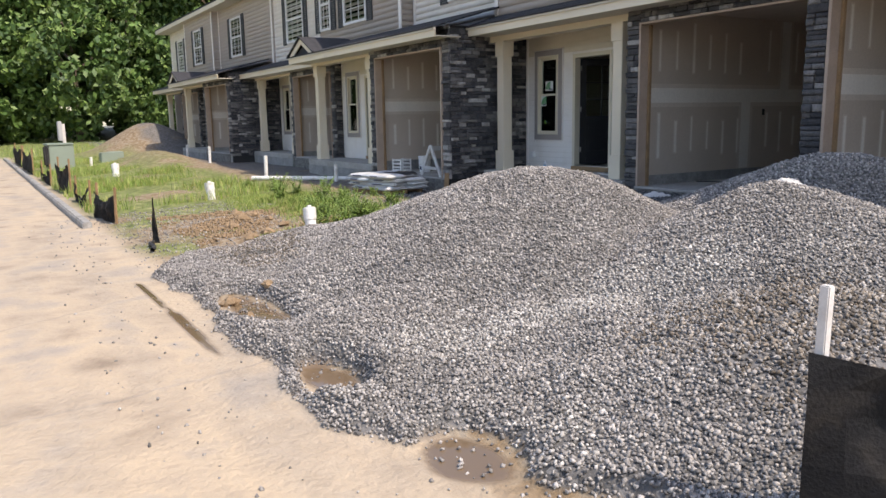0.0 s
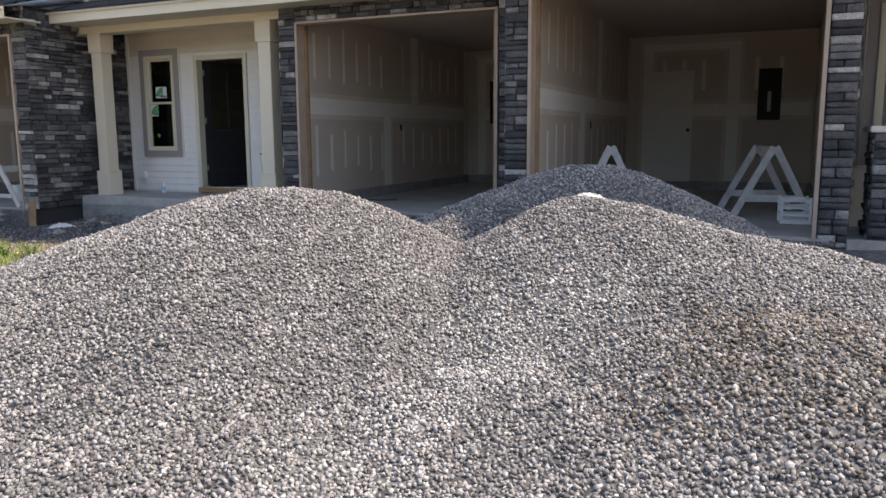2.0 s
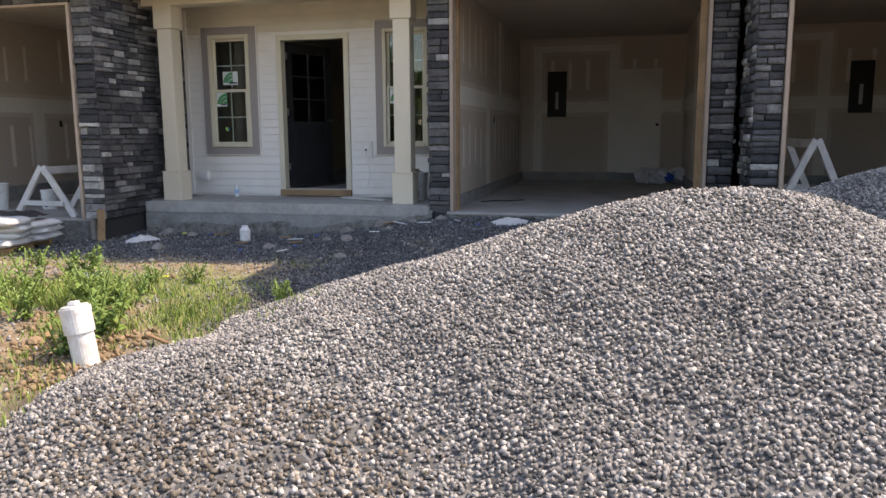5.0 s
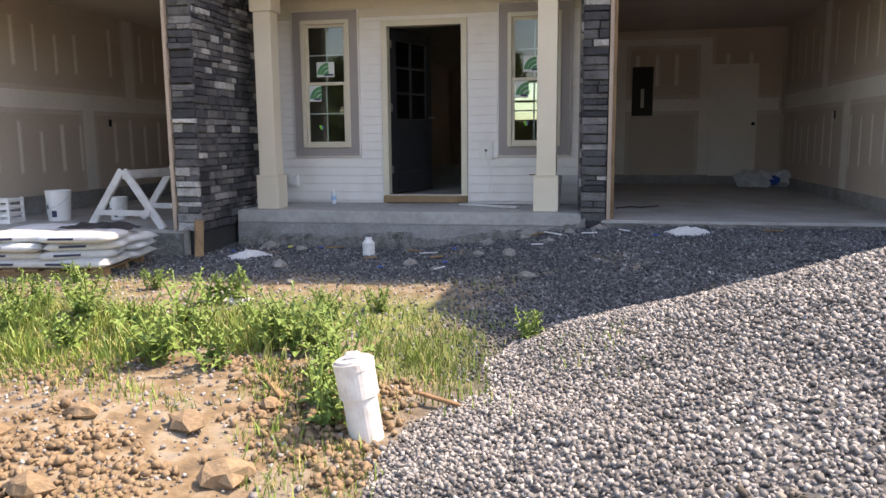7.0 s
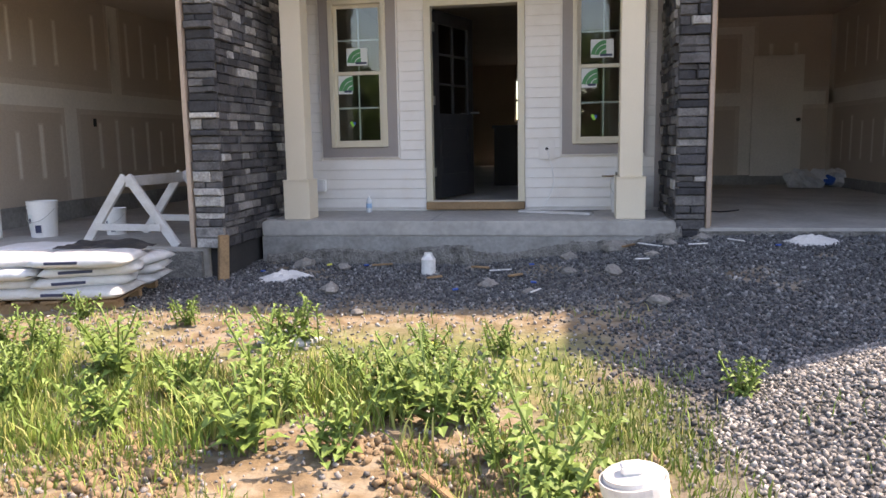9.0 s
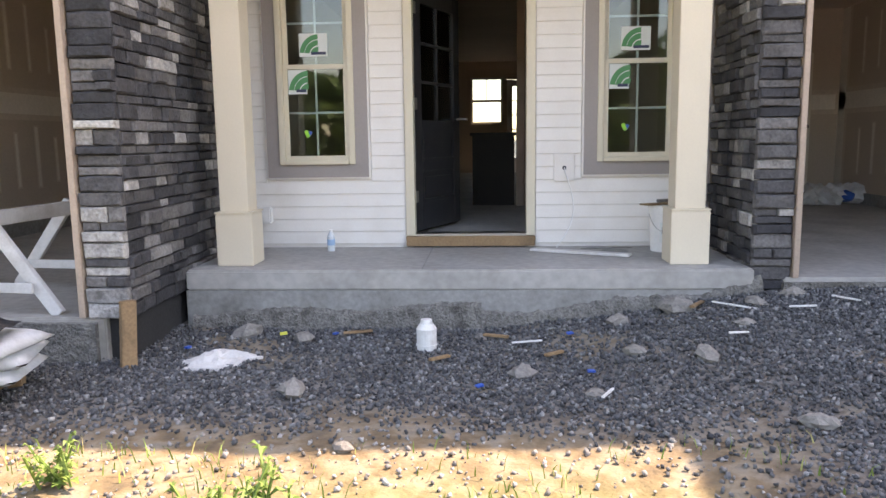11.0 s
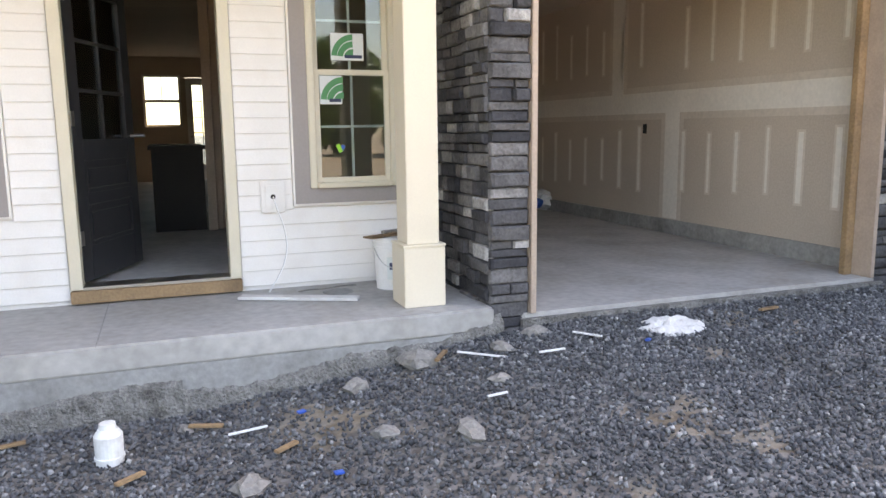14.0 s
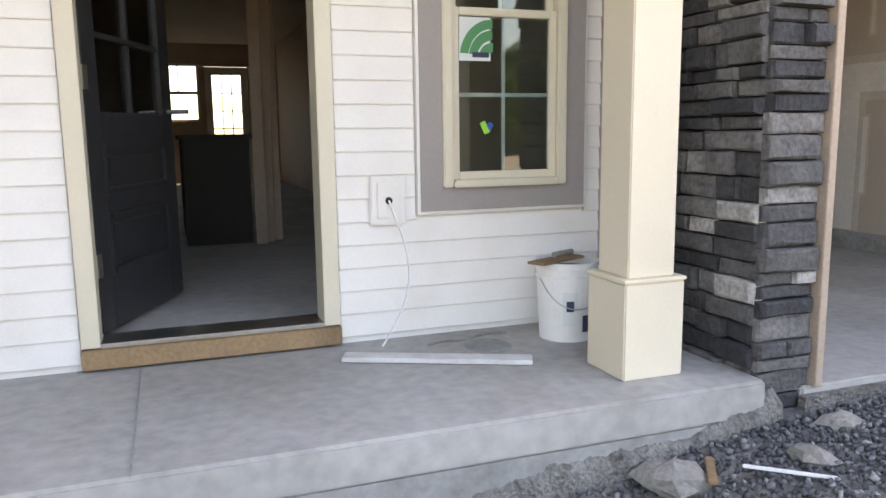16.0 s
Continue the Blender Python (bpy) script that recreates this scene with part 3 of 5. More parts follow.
def door_leaf(parent, width, height, thick=0.045):
    """A six-lite door with two raised panels; hinge edge at x = 0, opens along +x."""
    top = parent
    st, z_sill, zl0 = 0.13, 0.24, height * 0.46
    bm = bmesh.new()
    add_box(bm, 0, st, 0, thick, 0, height, 0.003)
    add_box(bm, width - st, width, 0, thick, 0, height, 0.003)
    add_box(bm, st, width - st, 0, thick, 0, z_sill, 0.003)
    add_box(bm, st, width - st, 0, thick, height - 0.14, height, 0.003)
    add_box(bm, st, width - st, 0, thick, zl0 - 0.14, zl0, 0.003)
    add_box(bm, st, width - st, 0, thick, 0.52, 0.60, 0.003)
    part("stile_frame", bm, "door", top)
    for za, zb in ((z_sill, 0.52), (0.60, zl0 - 0.14)):
        bm = box(st, width - st, 0.014, thick - 0.014, za, zb)
        add_box(bm, st + 0.05, width - st - 0.05, 0.004, thick - 0.004, za + 0.05, zb - 0.05, 0.008)
        part("panel", bm, "door", top)
        for ya, yb in ((-0.007, 0.012), (thick - 0.012, thick + 0.007)):
            bm = bmesh.new()
            add_box(bm, st - 0.01, st + 0.022, ya, yb, za, zb, 0.005)
            add_box(bm, width - st - 0.022, width - st + 0.01, ya, yb, za, zb, 0.005)
            add_box(bm, st + 0.022, width - st - 0.022, ya, yb, za, za + 0.03, 0.005)
            add_box(bm, st + 0.022, width - st - 0.022, ya, yb, zb - 0.03, zb, 0.005)
            part("moulding", bm, "door", top)
    g = part("pane", box(st, width - st, thick / 2 - 0.003, thick / 2 + 0.003, zl0, height - 0.14), "glass", top)
    g.visible_shadow = False
    bm = bmesh.new()
    xc = width / 2
    add_box(bm, xc - 0.012, xc + 0.012, 0.008, thick - 0.008, zl0, height - 0.14)
    for k in (1, 2):
        zc = zl0 + (height - 0.14 - zl0) * k / 3
        add_box(bm, st, xc - 0.012, 0.008, thick - 0.008, zc - 0.012, zc + 0.012)
        add_box(bm, xc + 0.012, width - st, 0.008, thick - 0.008, zc - 0.012, zc + 0.012)
    part("glazing_bar", bm, "door", top)
    for z in (0.25, 1.05, 1.85):
        part("hinge", box(-0.012, 0.03, -0.006, 0.0, z, z + 0.1), "metal", top, "steel hinge")
    kn = cylinder(0.012, 0.012, -0.06, 0.11, 12, pose(width - 0.06, 0, 0.98, 90))
    part("door_handle", kn, "metal", top, "steel handle stub")


# ---- a porch ----
def column(x, y, z, height, group):
    top = empty("porch_column", x, y, z, label="square cream-painted porch column with a wider boxed base", category="column", group=group)
    part("base", box(-0.138, 0.138, -0.138, 0.138, 0, 0.39, 0.006), "cream", top)
    bm = box(-0.144, 0.144, -0.144, 0.144, 0.39, 0.405, 0.004)
    part("moulding", bm, "cream", top)
    part("shaft", box(-0.108, 0.108, -0.108, 0.108, 0.405, height - 0.3, 0.005), "cream", top)
    part("capital", box(-0.138, 0.138, -0.138, 0.138, height - 0.3, height, 0.006), "cream", top)


def porch(ox, oy, near, n):
    """The recess between two stone piers, with door and two windows."""
    cut = [(-0.49, 0.49, -0.1, 2.25), (-1.73 + 0.11, -0.86 - 0.11, 0.61 + 0.11, 2.44 - 0.11), (0.95 + 0.11, 1.82 - 0.11, 0.61 + 0.11, 2.44 - 0.11)]
    slab = box(ox - 2.05, ox + 2.0, oy - 1.17, oy + 0.1, -0.15, 0.0, 0.014)
    tagged(part("porch_slab", slab, "concrete"), "bare grey concrete porch slab with stains", "slab", kind="structure")
    bm = box(ox - 2.05, ox + 2.0, oy - 1.167, oy + 0.1, -0.75, -0.148)
    tagged(part("footing", bm, "footing"), "rough grey concrete porch footing", "footing", kind="structure")
    m = bmesh.new()
    xs = [-2.05, -1.62, -0.97, -0.49, 0.49, 1.06, 1.71, 2.0]
    for a, b in zip(xs, xs[1:]):
        zs = [(-0.03, 2.95)]
        for c in cut:
            if abs(c[0] - a) < 0.01:
                zs = [(-0.03, max(c[2], -0.03)), (c[3], 2.95)]
        for c, d in zs:
            if d - c > 0.01:
                add_box(m, ox + a, ox + b, oy + 0.0, oy + 0.14, c, d)
    wall = part("wall_porch", m, "siding")
    tagged(wall, "white lap-sided porch wall with faint scuffs", "wall", kind="structure")
    trims = [(-0.555, 0.555, -0.1, 2.32), (-1.75, -0.84, 0.59, 2.46), (0.93, 1.84, 0.59, 2.46)]
    trims = [(a + ox, b + ox, c, d) for a, b, c, d in trims]
    lap_boards(wall, outside(trims, ox - 2.05, ox + 2.0), oy, 0.03, 2.35, "siding")
    # Courses above 2.35 m take a darker, yellower tone than those below.
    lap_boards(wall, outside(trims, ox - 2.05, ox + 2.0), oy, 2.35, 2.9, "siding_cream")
    part("corner_trim", box(ox + 1.93, ox + 1.99, oy - 0.03, oy, 0.03, 2.7), "taupe", wall)
    part("corner_trim", box(ox - 2.04, ox - 1.98, oy - 0.03, oy, 0.03, 2.7), "siding", wall)
    d = empty("door_%d" % n, ox, oy, 0, label="open black six-lite front door in almond casing" if near else "closed white front door in a pale casing", category="door", kind="structure")
    bm = bmesh.new()
    add_box(bm, -0.55, -0.475, -0.035, 0.14, 0.1, 2.30, 0.004)
    add_box(bm, 0.475, 0.55, -0.035, 0.14, 0.1, 2.30, 0.004)
    add_box(bm, -0.475, 0.475, -0.035, 0.14, 2.225, 2.30, 0.004)
    part("casing", bm, "frame", d)
    part("threshold_board", box(-0.55, 0.55, -0.06, 0.0, 0.012, 0.095, 0.004), "wood", d, "raw timber board under the sill")
    part("sill", box(-0.475, 0.475, -0.03, 0.16, 0.095, 0.115, 0.003), "metal", d)
    if near:
        part("sill_tape", box(-0.465, 0.465, 0.162, 0.19, 0.09, 0.094), "tape", d, "blue masking tape along the sill")
    leaf = new("leaf")
    leaf.parent = d
    leaf.matrix_basis = pose(-0.47, 0.10, 0.125, 0, 0, 68 if near else 0)
    door_leaf(leaf, 0.93, 2.09)
    front_window(ox - 1.73, oy, 0.61, 2.44, 0.87, near)
    front_window(ox + 0.95, oy, 0.61, 2.44, 0.87, near, "window_2")
    column(ox - 1.738, oy - 0.84, 0, 2.62, "porch columns")
    column(ox + 1.602, oy - 0.84, 0, 2.62, "porch columns")
    bm = box(ox - 2.05, ox + 2.0, oy - 0.98, oy - 0.70, 2.62, 2.86, 0.005)
    tagged(part("porch_beam", bm, "cream"), "cream boxed beam over the porch columns", "beam", kind="structure")
    tagged(part("ceiling", box(ox - 2.05, ox + 2.0, oy - 0.70, oy, 2.80, 2.86), "soffit"), "pale porch ceiling", "ceiling", kind="structure")
    return wall


def room(ox, oy, deep):
    """The dark hall behind a porch."""
    x0, x1, y0, y1 = ox - 2.0, ox + 1.98, oy + 0.14, oy + deep
    tagged(part("floor_hall", box(x0, x1, y0, y1, -0.1, 0.09), "concrete"), "bare dusty subfloor", "floor", kind="structure")
    tagged(part("ceiling", box(x0, x1, y0, y1, 2.72, 2.82), "drywall"), "unfinished board ceiling", "ceiling", kind="structure")
    bx = [(x0 - 0.1, x0, y0, y1, -0.1, 2.82), (x1, x1 + 0.1, y0, y1, -0.1, 2.82)]
    if deep > 5:
        for a, b, c, d in ((x0, -0.25, -0.1, 2.72), (-0.25, 0.52, -0.1, 1.25), (-0.25, 0.52, 2.35, 2.72), (0.52, 0.62, -0.1, 2.72), (0.62, 1.42, 2.3, 2.72), (1.42, x1, -0.1, 2.72)):
            bx.append((a, b, y1, y1 + 0.12, c, d))
    else:
        bx.append((x0, x1, y1, y1 + 0.1, -0.1, 2.82))
    wall_boxes("wall_hall", "drywall", bx, "unpainted drywall of the dark hall")


# ---- a garage ----
def garage(ox, oy, n, near_left=False, near_right=False, side_left=1.0, side_right=0.9, swap=False, fl=-0.07):
    """A single garage; the opening runs from ox to ox + 2.95 at oy."""
    x0, x1, top = ox, ox + 2.95, 2.5
    xi0, xi1, yb = ox - 0.06, ox + 3.12, oy + 6.5
    tagged(part("floor_garage", box(xi0 - 0.02, xi1 - 0.02, oy - 0.05, yb, -0.45, fl, 0.01), "concrete"), "dusty bare concrete garage floor", "floor", kind="structure")
    tagged(part("floor_edge", box(x0 - 0.1, x1 + 0.1, oy - 0.09, oy - 0.05, -0.6, fl - 0.03), "crumbled"), "crumbled concrete edge of the garage slab", "edge", kind="structure")
    tagged(part("ceiling", box(xi0 - 0.1, xi1 + 0.1, oy + 0.12, yb, 2.75, 2.85), "drywall"), "taped board ceiling of a garage", "ceiling", kind="structure")
    wall = wall_boxes("wall_garage", "drywall", [(xi0 - 0.1, xi0, oy + 0.12, yb, fl, 2.75), (xi1, xi1 + 0.1, oy + 0.12, yb, fl, 2.75), (xi0 - 0.1, xi1 + 0.1, yb, yb + 0.1, fl, 2.75),
                      (xi0 - 0.1, x0 - 0.03, oy + 0.06, oy + 0.12, fl, 2.75), (x1 + 0.03, xi1 + 0.1, oy + 0.06, oy + 0.12, fl, 2.75), (x0 - 0.03, x1 + 0.03, oy + 0.06, oy + 0.12, top + 0.03, 2.75)],
                      "tan drywall with pale taped joints and filled screw rows")
    curb = bmesh.new()
    add_box(curb, xi0, xi0 + 0.03, oy + 0.12, yb, fl, 0.09)
    add_box(curb, xi1 - 0.03, xi1, oy + 0.12, yb, fl, 0.09)
    add_box(curb, xi0 + 0.03, xi1 - 0.03, yb - 0.03, yb, fl, 0.09)
    part("curb_strip", curb, "footing", wall, "grey concrete curb under the drywall")
    e, r = 0.003, random.Random(n)
    # taped joints: a level band and uprights, and rows of filled screws between
    for side in (0, 1):
        xa, xb = (xi0, xi0 + e) if side == 0 else (xi1 - e, xi1)
        part("joint_tape", box(xa, xb, oy + 0.2, yb - e, 1.28, 1.52), "mud", wall)
        part("joint_tape", box(xa, xb, yb - 0.22, yb - e, 0.1, 2.74), "mud", wall)
        part("joint_tape", box(xa, xb, oy + 2.6, oy + 2.85, 0.1, 1.28), "mud", wall)
        part("joint_tape", box(xa, xb, oy + 3.7, oy + 3.95, 1.52, 2.74), "mud", wall)
        for k in range(14):
            y = oy + 0.45 + k * 0.41
            if y > yb - 0.3 or abs(y - oy - 2.72) < 0.2:
                continue
            a = r.uniform(0.35, 0.5)
            part("screw_row", box(xa, xb, y, y + r.uniform(0.03, 0.06), a, r.uniform(0.95, 1.15)), "mud", wall)
            part("screw_row", box(xa, xb, y, y + r.uniform(0.03, 0.05), r.uniform(1.75, 1.85), r.uniform(2.3, 2.6)), "mud", wall)
    ya, yc = yb - e, yb
    for b in ((xi0 + 0.25, xi1 - 0.05, 1.28, 1.50), (xi0 + 0.25, xi0 + 0.42, 0.1, 1.28), (xi0 + 0.25, xi0 + 0.42, 1.5, 2.6), (xi0 + 1.75, xi0 + 1.95, 0.1, 1.28), (xi0 + 1.75, xi0 + 1.95, 1.5, 2.6), (xi0 + 0.42, xi0 + 1.75, 2.48, 2.6)):
        part("joint_tape", box(b[0], b[1], ya, yc, b[2], b[3]), "mud", wall)
    for k, x in enumerate((0.6, 0.95, 1.3, 2.2, 2.6)):
        part("screw_row", box(xi0 + x, xi0 + x + 0.05, ya, yc, 1.75, 2.3), "mud", wall)
    # thin compound feathered out beside every joint
    done = [c for c in wall.children if c.name.startswith(("joint_tape", "screw_row"))]
    for k, c in enumerate(done):
        lo = [min(v.co[q] for v in c.data.vertices) for q in range(3)]
        hi = [max(v.co[q] for v in c.data.vertices) for q in range(3)]
        wide = 0.07 if c.name.startswith("joint") else 0.022
        depth = e * (0.2 + 0.6 * (k + 1) / (len(done) + 1))
        if hi[0] - lo[0] < 0.01:
            xs = (xi0, xi0 + depth) if lo[0] < xi0 + 1 else (xi1 - depth, xi1)
            b = (*xs, max(lo[1] - wide, oy + 0.13), min(hi[1] + wide, yb - 0.002))
        else:
            b = (max(lo[0] - wide, xi0 + 0.004), min(hi[0] + wide, xi1 - 0.004), yb - depth, yb)
        part("feathered_compound", box(*b, max(lo[2] - wide, 0.095), min(hi[2] + wide, 2.745)), "feather", wall)
    d = empty("inner_door", xi0 + (0.75 if swap else 2.35), yb - 0.02, fl + 0.15, label="dull grey flush door at the garage's back", category="door")
    part("slab", box(-0.41, 0.41, -0.03, 0.0, 0.0, 2.03, 0.004), "mud", d)
    bm = cylinder(0.03, 0.03, 0, 0.06, 14, pose(0.34, -0.03, 0.95, 90))
    part("knob", bm, "black", d)
    p = empty("electrical_panel", xi0 + (2.45 if swap else 0.72), yb - 0.005, 1.2, label="open dark electrical panel recessed in the garage wall", category="panel")
    bm = bmesh.new()
    add_box(bm, -0.19, -0.16, -0.03, 0, 0, 0.9)
    add_box(bm, 0.16, 0.19, -0.03, 0, 0, 0.9)
    add_box(bm, -0.16, 0.16, -0.03, 0, 0, 0.03)
    add_box(bm, -0.16, 0.16, -0.03, 0, 0.87, 0.9)
    part("rim", bm, "dark", p)
    part("backplate", box(-0.16, 0.16, -0.006, 0, 0.03, 0.87), "dark", p)
    part("breaker_row", box(-0.03, 0.03, -0.02, -0.006, 0.15, 0.5, 0.004), "stainless_grey", p)
    # Near-black plates on the unbroken wall, painted in for unlit box openings.
    for bx, bz in ((xi1 - 0.006, 1.05), (xi0 + 0.001, 1.05)):
        ob = part("outlet_cutout", box(bx, bx + 0.005, oy + 3.2, oy + 3.27, bz, bz + 0.11), "dark")
        tagged(ob, "dark switch box cut in the drywall", "switch box", "switch boxes")
    # opening lined with timber
    fr = empty("garage_frame_%d" % n, 0, 0, 0, label="raw timber lining of an open garage doorway", category="door frame", kind="structure")
    part("jamb", box(x0 - 0.03, x0 + 0.01, oy - 0.065, oy + 0.12, fl, top, 0.003), "jamb", fr)
    part("jamb", box(x1 - 0.01, x1 + 0.03, oy - 0.065, oy + 0.12, fl, top, 0.003), "jamb", fr)
    part("head", box(x0 - 0.03, x1 + 0.03, oy - 0.065, oy + 0.12, top, top + 0.03, 0.003), "jamb", fr)
    if n == 1:
        part("track_board", box(x1 - 0.09, x1 - 0.012, oy + 0.11, oy + 0.165, fl, top, 0.003), "wood", fr)
    part("track_board", box(x0 + 0.012, x0 + 0.05, oy + 0.11, oy + 0.165, fl, top, 0.003), "wood", fr)
    # stone piers and header on a dark backing
    back = wall_boxes("wall_stone", "mortar", [(x0 - 0.27, x0 - 0.03, oy, oy + 0.06, -0.5, 2.95), (x1 + 0.03, x1 + 0.27, oy, oy + 0.06, -0.5, 2.95), (x0 - 0.03, x1 + 0.03, oy, oy + 0.06, top + 0.03, 2.95),
                      (x0 - 0.27, x0 - 0.2, oy + 0.06, oy + side_left, -0.5, 2.95), (x1 + 0.2, x1 + 0.27, oy + 0.06, oy + side_right, -0.5, 2.95)],
                      "dark stacked ledgestone pier beside an open garage")
    fl_face = (x0 - 0.31, oy, -0.16, 0, 0.275, 3.1)
    fr_face = (x1 + 0.035, oy, -0.16, 0, 0.275, 3.1)
    sl_face = (x0 - 0.27, oy + side_left, -0.1, -90, side_left + 0.01, 3.0)
    sr_face = (x1 + 0.27, oy - 0.01, -0.16, 90, side_right + 0.01, 3.05)
    head = (x0 - 0.03, oy, top + 0.035, 0, 3.0, 0.42)
    mass = [head]
    for near, faces, seed in ((near_left, (fl_face, sl_face), 3), (near_right, (fr_face, sr_face), 11)):
        for k, f in enumerate(faces):
            if near:
                stone_parts(back, *f, seed + k)
            else:
                mass.append(f)
    stone_mass("stone_courses", back, mass, 20 + n)
    return back


porch(0, 0, True, 1)
room(0, 0, 12.0)
garage(2.30, -1.08, 1, near_left=True, side_right=0.1)
garage(-5.33, -1.95, 2, near_right=True, side_right=1.95, fl=-0.15)
garage(5.95, -1.87, 3, side_left=0.8, side_right=1.2, swap=True)
porch(-7.63, -0.87, False, 2)
room(-7.63, -0.87, 3.0)
porch(-15.26, 0.0, False, 3)
room(-15.26, 0.0, 3.0)
garage(-12.96, -1.08, 4)
garage(-20.6, -1.95, 5, side_right=1.95)
porch(-22.9, -0.87, False, 4)
room(-22.9, -0.87, 3.0)
garage(-28.2, -1.08, 6)
porch(-30.5, 0.0, False, 5)
room(-30.5, 0.0, 3.0)

# porch of the next house: half column on a stone base
col = empty("porch_column", 9.72, -1.55, -0.07, label="cream porch column on a ledgestone base with a pale cap", category="column", group="porch columns")
part("pedestal", box(-0.30, 0.34, -0.30, 0.30, -0.4, 1.04), "mortar", col)
stone_mass("stone_courses", col, [(-0.34, -0.30, -0.3, 0, 0.7, 1.34), (-0.30, 0.30, -0.3, -90, 0.62, 1.34)], 77)
part("cap", box(-0.38, 0.42, -0.38, 0.38, 1.04, 1.10, 0.01), "soffit", col)
part("shaft", box(-0.20, 0.24, -0.20, 0.20, 1.10, 2.8, 0.006), "cream", col)
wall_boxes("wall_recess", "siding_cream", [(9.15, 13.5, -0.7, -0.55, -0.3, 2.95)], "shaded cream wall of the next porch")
front_window(9.35, -0.72, 0.61, 2.44, 0.87, False, "window_3")
tagged(part("porch_slab", box(9.2, 13.5, -1.95, -0.55, -0.7, -0.07, 0.01), "concrete"), "grey concrete porch slab", "slab", kind="structure")


# ---- eaves, roofs, upper storeys ----
def eave(x0, x1, y, z, y_wall, z_wall, gable=None):
    top = empty("porch_roof", 0, 0, 0, label="dark shingle lean-to roof with a cream fascia", category="roof", group="lean-to roofs", kind="structure")
    part("fascia", box(x0, x1, y, y + 0.03, z, z + 0.17, 0.004), "cream", top)
    part("soffit", box(x0, x1, y + 0.03, y + 0.62, z + 0.01, z + 0.03), "soffit", top)
    drop = math.atan2(z_wall - z - 0.17, y_wall - y)
    length = math.hypot(z_wall - z - 0.17, y_wall - y) + 0.05
    step = length / 9
    bm = bmesh.new()
    for k in range(9):
        add_box(bm, x0 - 0.03, x1 + 0.03, -0.05 + k * step, k * step + step + 0.03, 0, 0.03, 0, Matrix.Translation((0, y, z + 0.175)) @ Matrix.Rotation(drop, 4, "X") @ Matrix.Translation((0, 0, 0.006 * (k % 2))))
    part("shingles", bm, "shingle", top)
    part("drip_edge", box(x0 - 0.03, x1 + 0.03, y - 0.035, y, z + 0.13, z + 0.18), "soffit", top)
    if gable:
        ga, gb, gz = gable
        xm = (ga + gb) / 2
        bm = bmesh.new()
        vs = [bm.verts.new(p) for p in ((ga + 0.15, y + 0.1, z + 0.15), (gb - 0.15, y + 0.1, z + 0.15), (xm, y + 0.1, gz - 0.1), (ga + 0.15, y + 1.5, z + 0.15), (gb - 0.15, y + 1.5, z + 0.15), (xm, y + 1.5, gz - 0.1))]
        bm.faces.new(vs[:3])
        bm.faces.new(vs[3:][::-1])
        for a, b in ((0, 1), (1, 2), (2, 0)):
            bm.faces.new((vs[a], vs[b], vs[b + 3], vs[a + 3]))
        part("gable", bm, "shingle", top)
        for sx in (ga, gb):
            part("rake_board", beam((sx, y + 0.02, z + 0.1), (xm, y + 0.02, gz), 0.03, 0.16), "cream", top)
            a, b = Vector((sx, y + 0.7, z + 0.2)), Vector((xm, y + 0.7, gz + 0.1))
            part("gable_slope", beam(a, b, 1.5, 0.04), "shingle", top)
    return top


eave(-2.02, 5.45, -1.55, 2.72, 0.2, 3.45)
eave(5.4, 14, -2.35, 2.72, -0.6, 3.4)
eave(-9.9, -1.9, -2.42, 2.68, -0.5, 3.4, gable=(-9.9, -8.0, 3.25))
eave(-17.4, -9.9, -1.55, 2.68, 0.2, 3.4)
eave(-25.2, -17.2, -2.42, 2.68, -0.5, 3.4, gable=(-25.2, -23.2, 3.25))
eave(-33.0, -25.2, -1.55, 2.68, 0.2, 3.4)


def upper_window(x, y, z0, w, h):
    top = empty("window_%d" % int(100 - x), x, y, z0, label="white upstairs window with muntins and charcoal shutters", category="window", group="upstairs windows", kind="structure")
    bm = bmesh.new()
    add_box(bm, -w / 2, -w / 2 + 0.07, -0.06, 0.0, 0, h)
    add_box(bm, w / 2 - 0.07, w / 2, -0.06, 0.0, 0, h)
    add_box(bm, -w / 2 + 0.07, w / 2 - 0.07, -0.06, 0.0, 0, 0.07)
    add_box(bm, -w / 2 + 0.07, w / 2 - 0.07, -0.06, 0.0, h - 0.07, h)
    add_box(bm, -w / 2 + 0.07, w / 2 - 0.07, -0.05, 0.0, h / 2 - 0.03, h / 2 + 0.03)
    part("window_frame", bm, "white", top)
    part("pane", box(-w / 2 + 0.07, w / 2 - 0.07, -0.02, -0.012, 0.07, h - 0.07), "glass", top)
    # Near-black sheet stands for the unlit room behind the pane.
    part("blind_backing", box(-w / 2 + 0.07, w / 2 - 0.07, -0.010, -0.004, 0.07, h - 0.07), "dark", top)
    bm = bmesh.new()
    for k in (-1, 1):
        add_box(bm, k * w / 6 - 0.01, k * w / 6 + 0.01, -0.035, -0.022, 0.07, h - 0.07)
    for z in (h * 0.27, h * 0.74):
        add_box(bm, -w / 2 + 0.07, w / 2 - 0.07, -0.034, -0.023, z - 0.01, z + 0.01)
    part("muntin", bm, "white", top)
    for s in (-1, 1):
        bm = bmesh.new()
        a = s * (w / 2 + 0.2) - 0.17
        add_box(bm, a, a + 0.05, -0.05, -0.02, -0.03, h + 0.03)
        add_box(bm, a + 0.29, a + 0.34, -0.05, -0.02, -0.03, h + 0.03)
        k = -0.03
        while k < h:
            add_box(bm, a + 0.05, a + 0.29, -0.045, -0.025, k, k + 0.05)
            k += 0.065
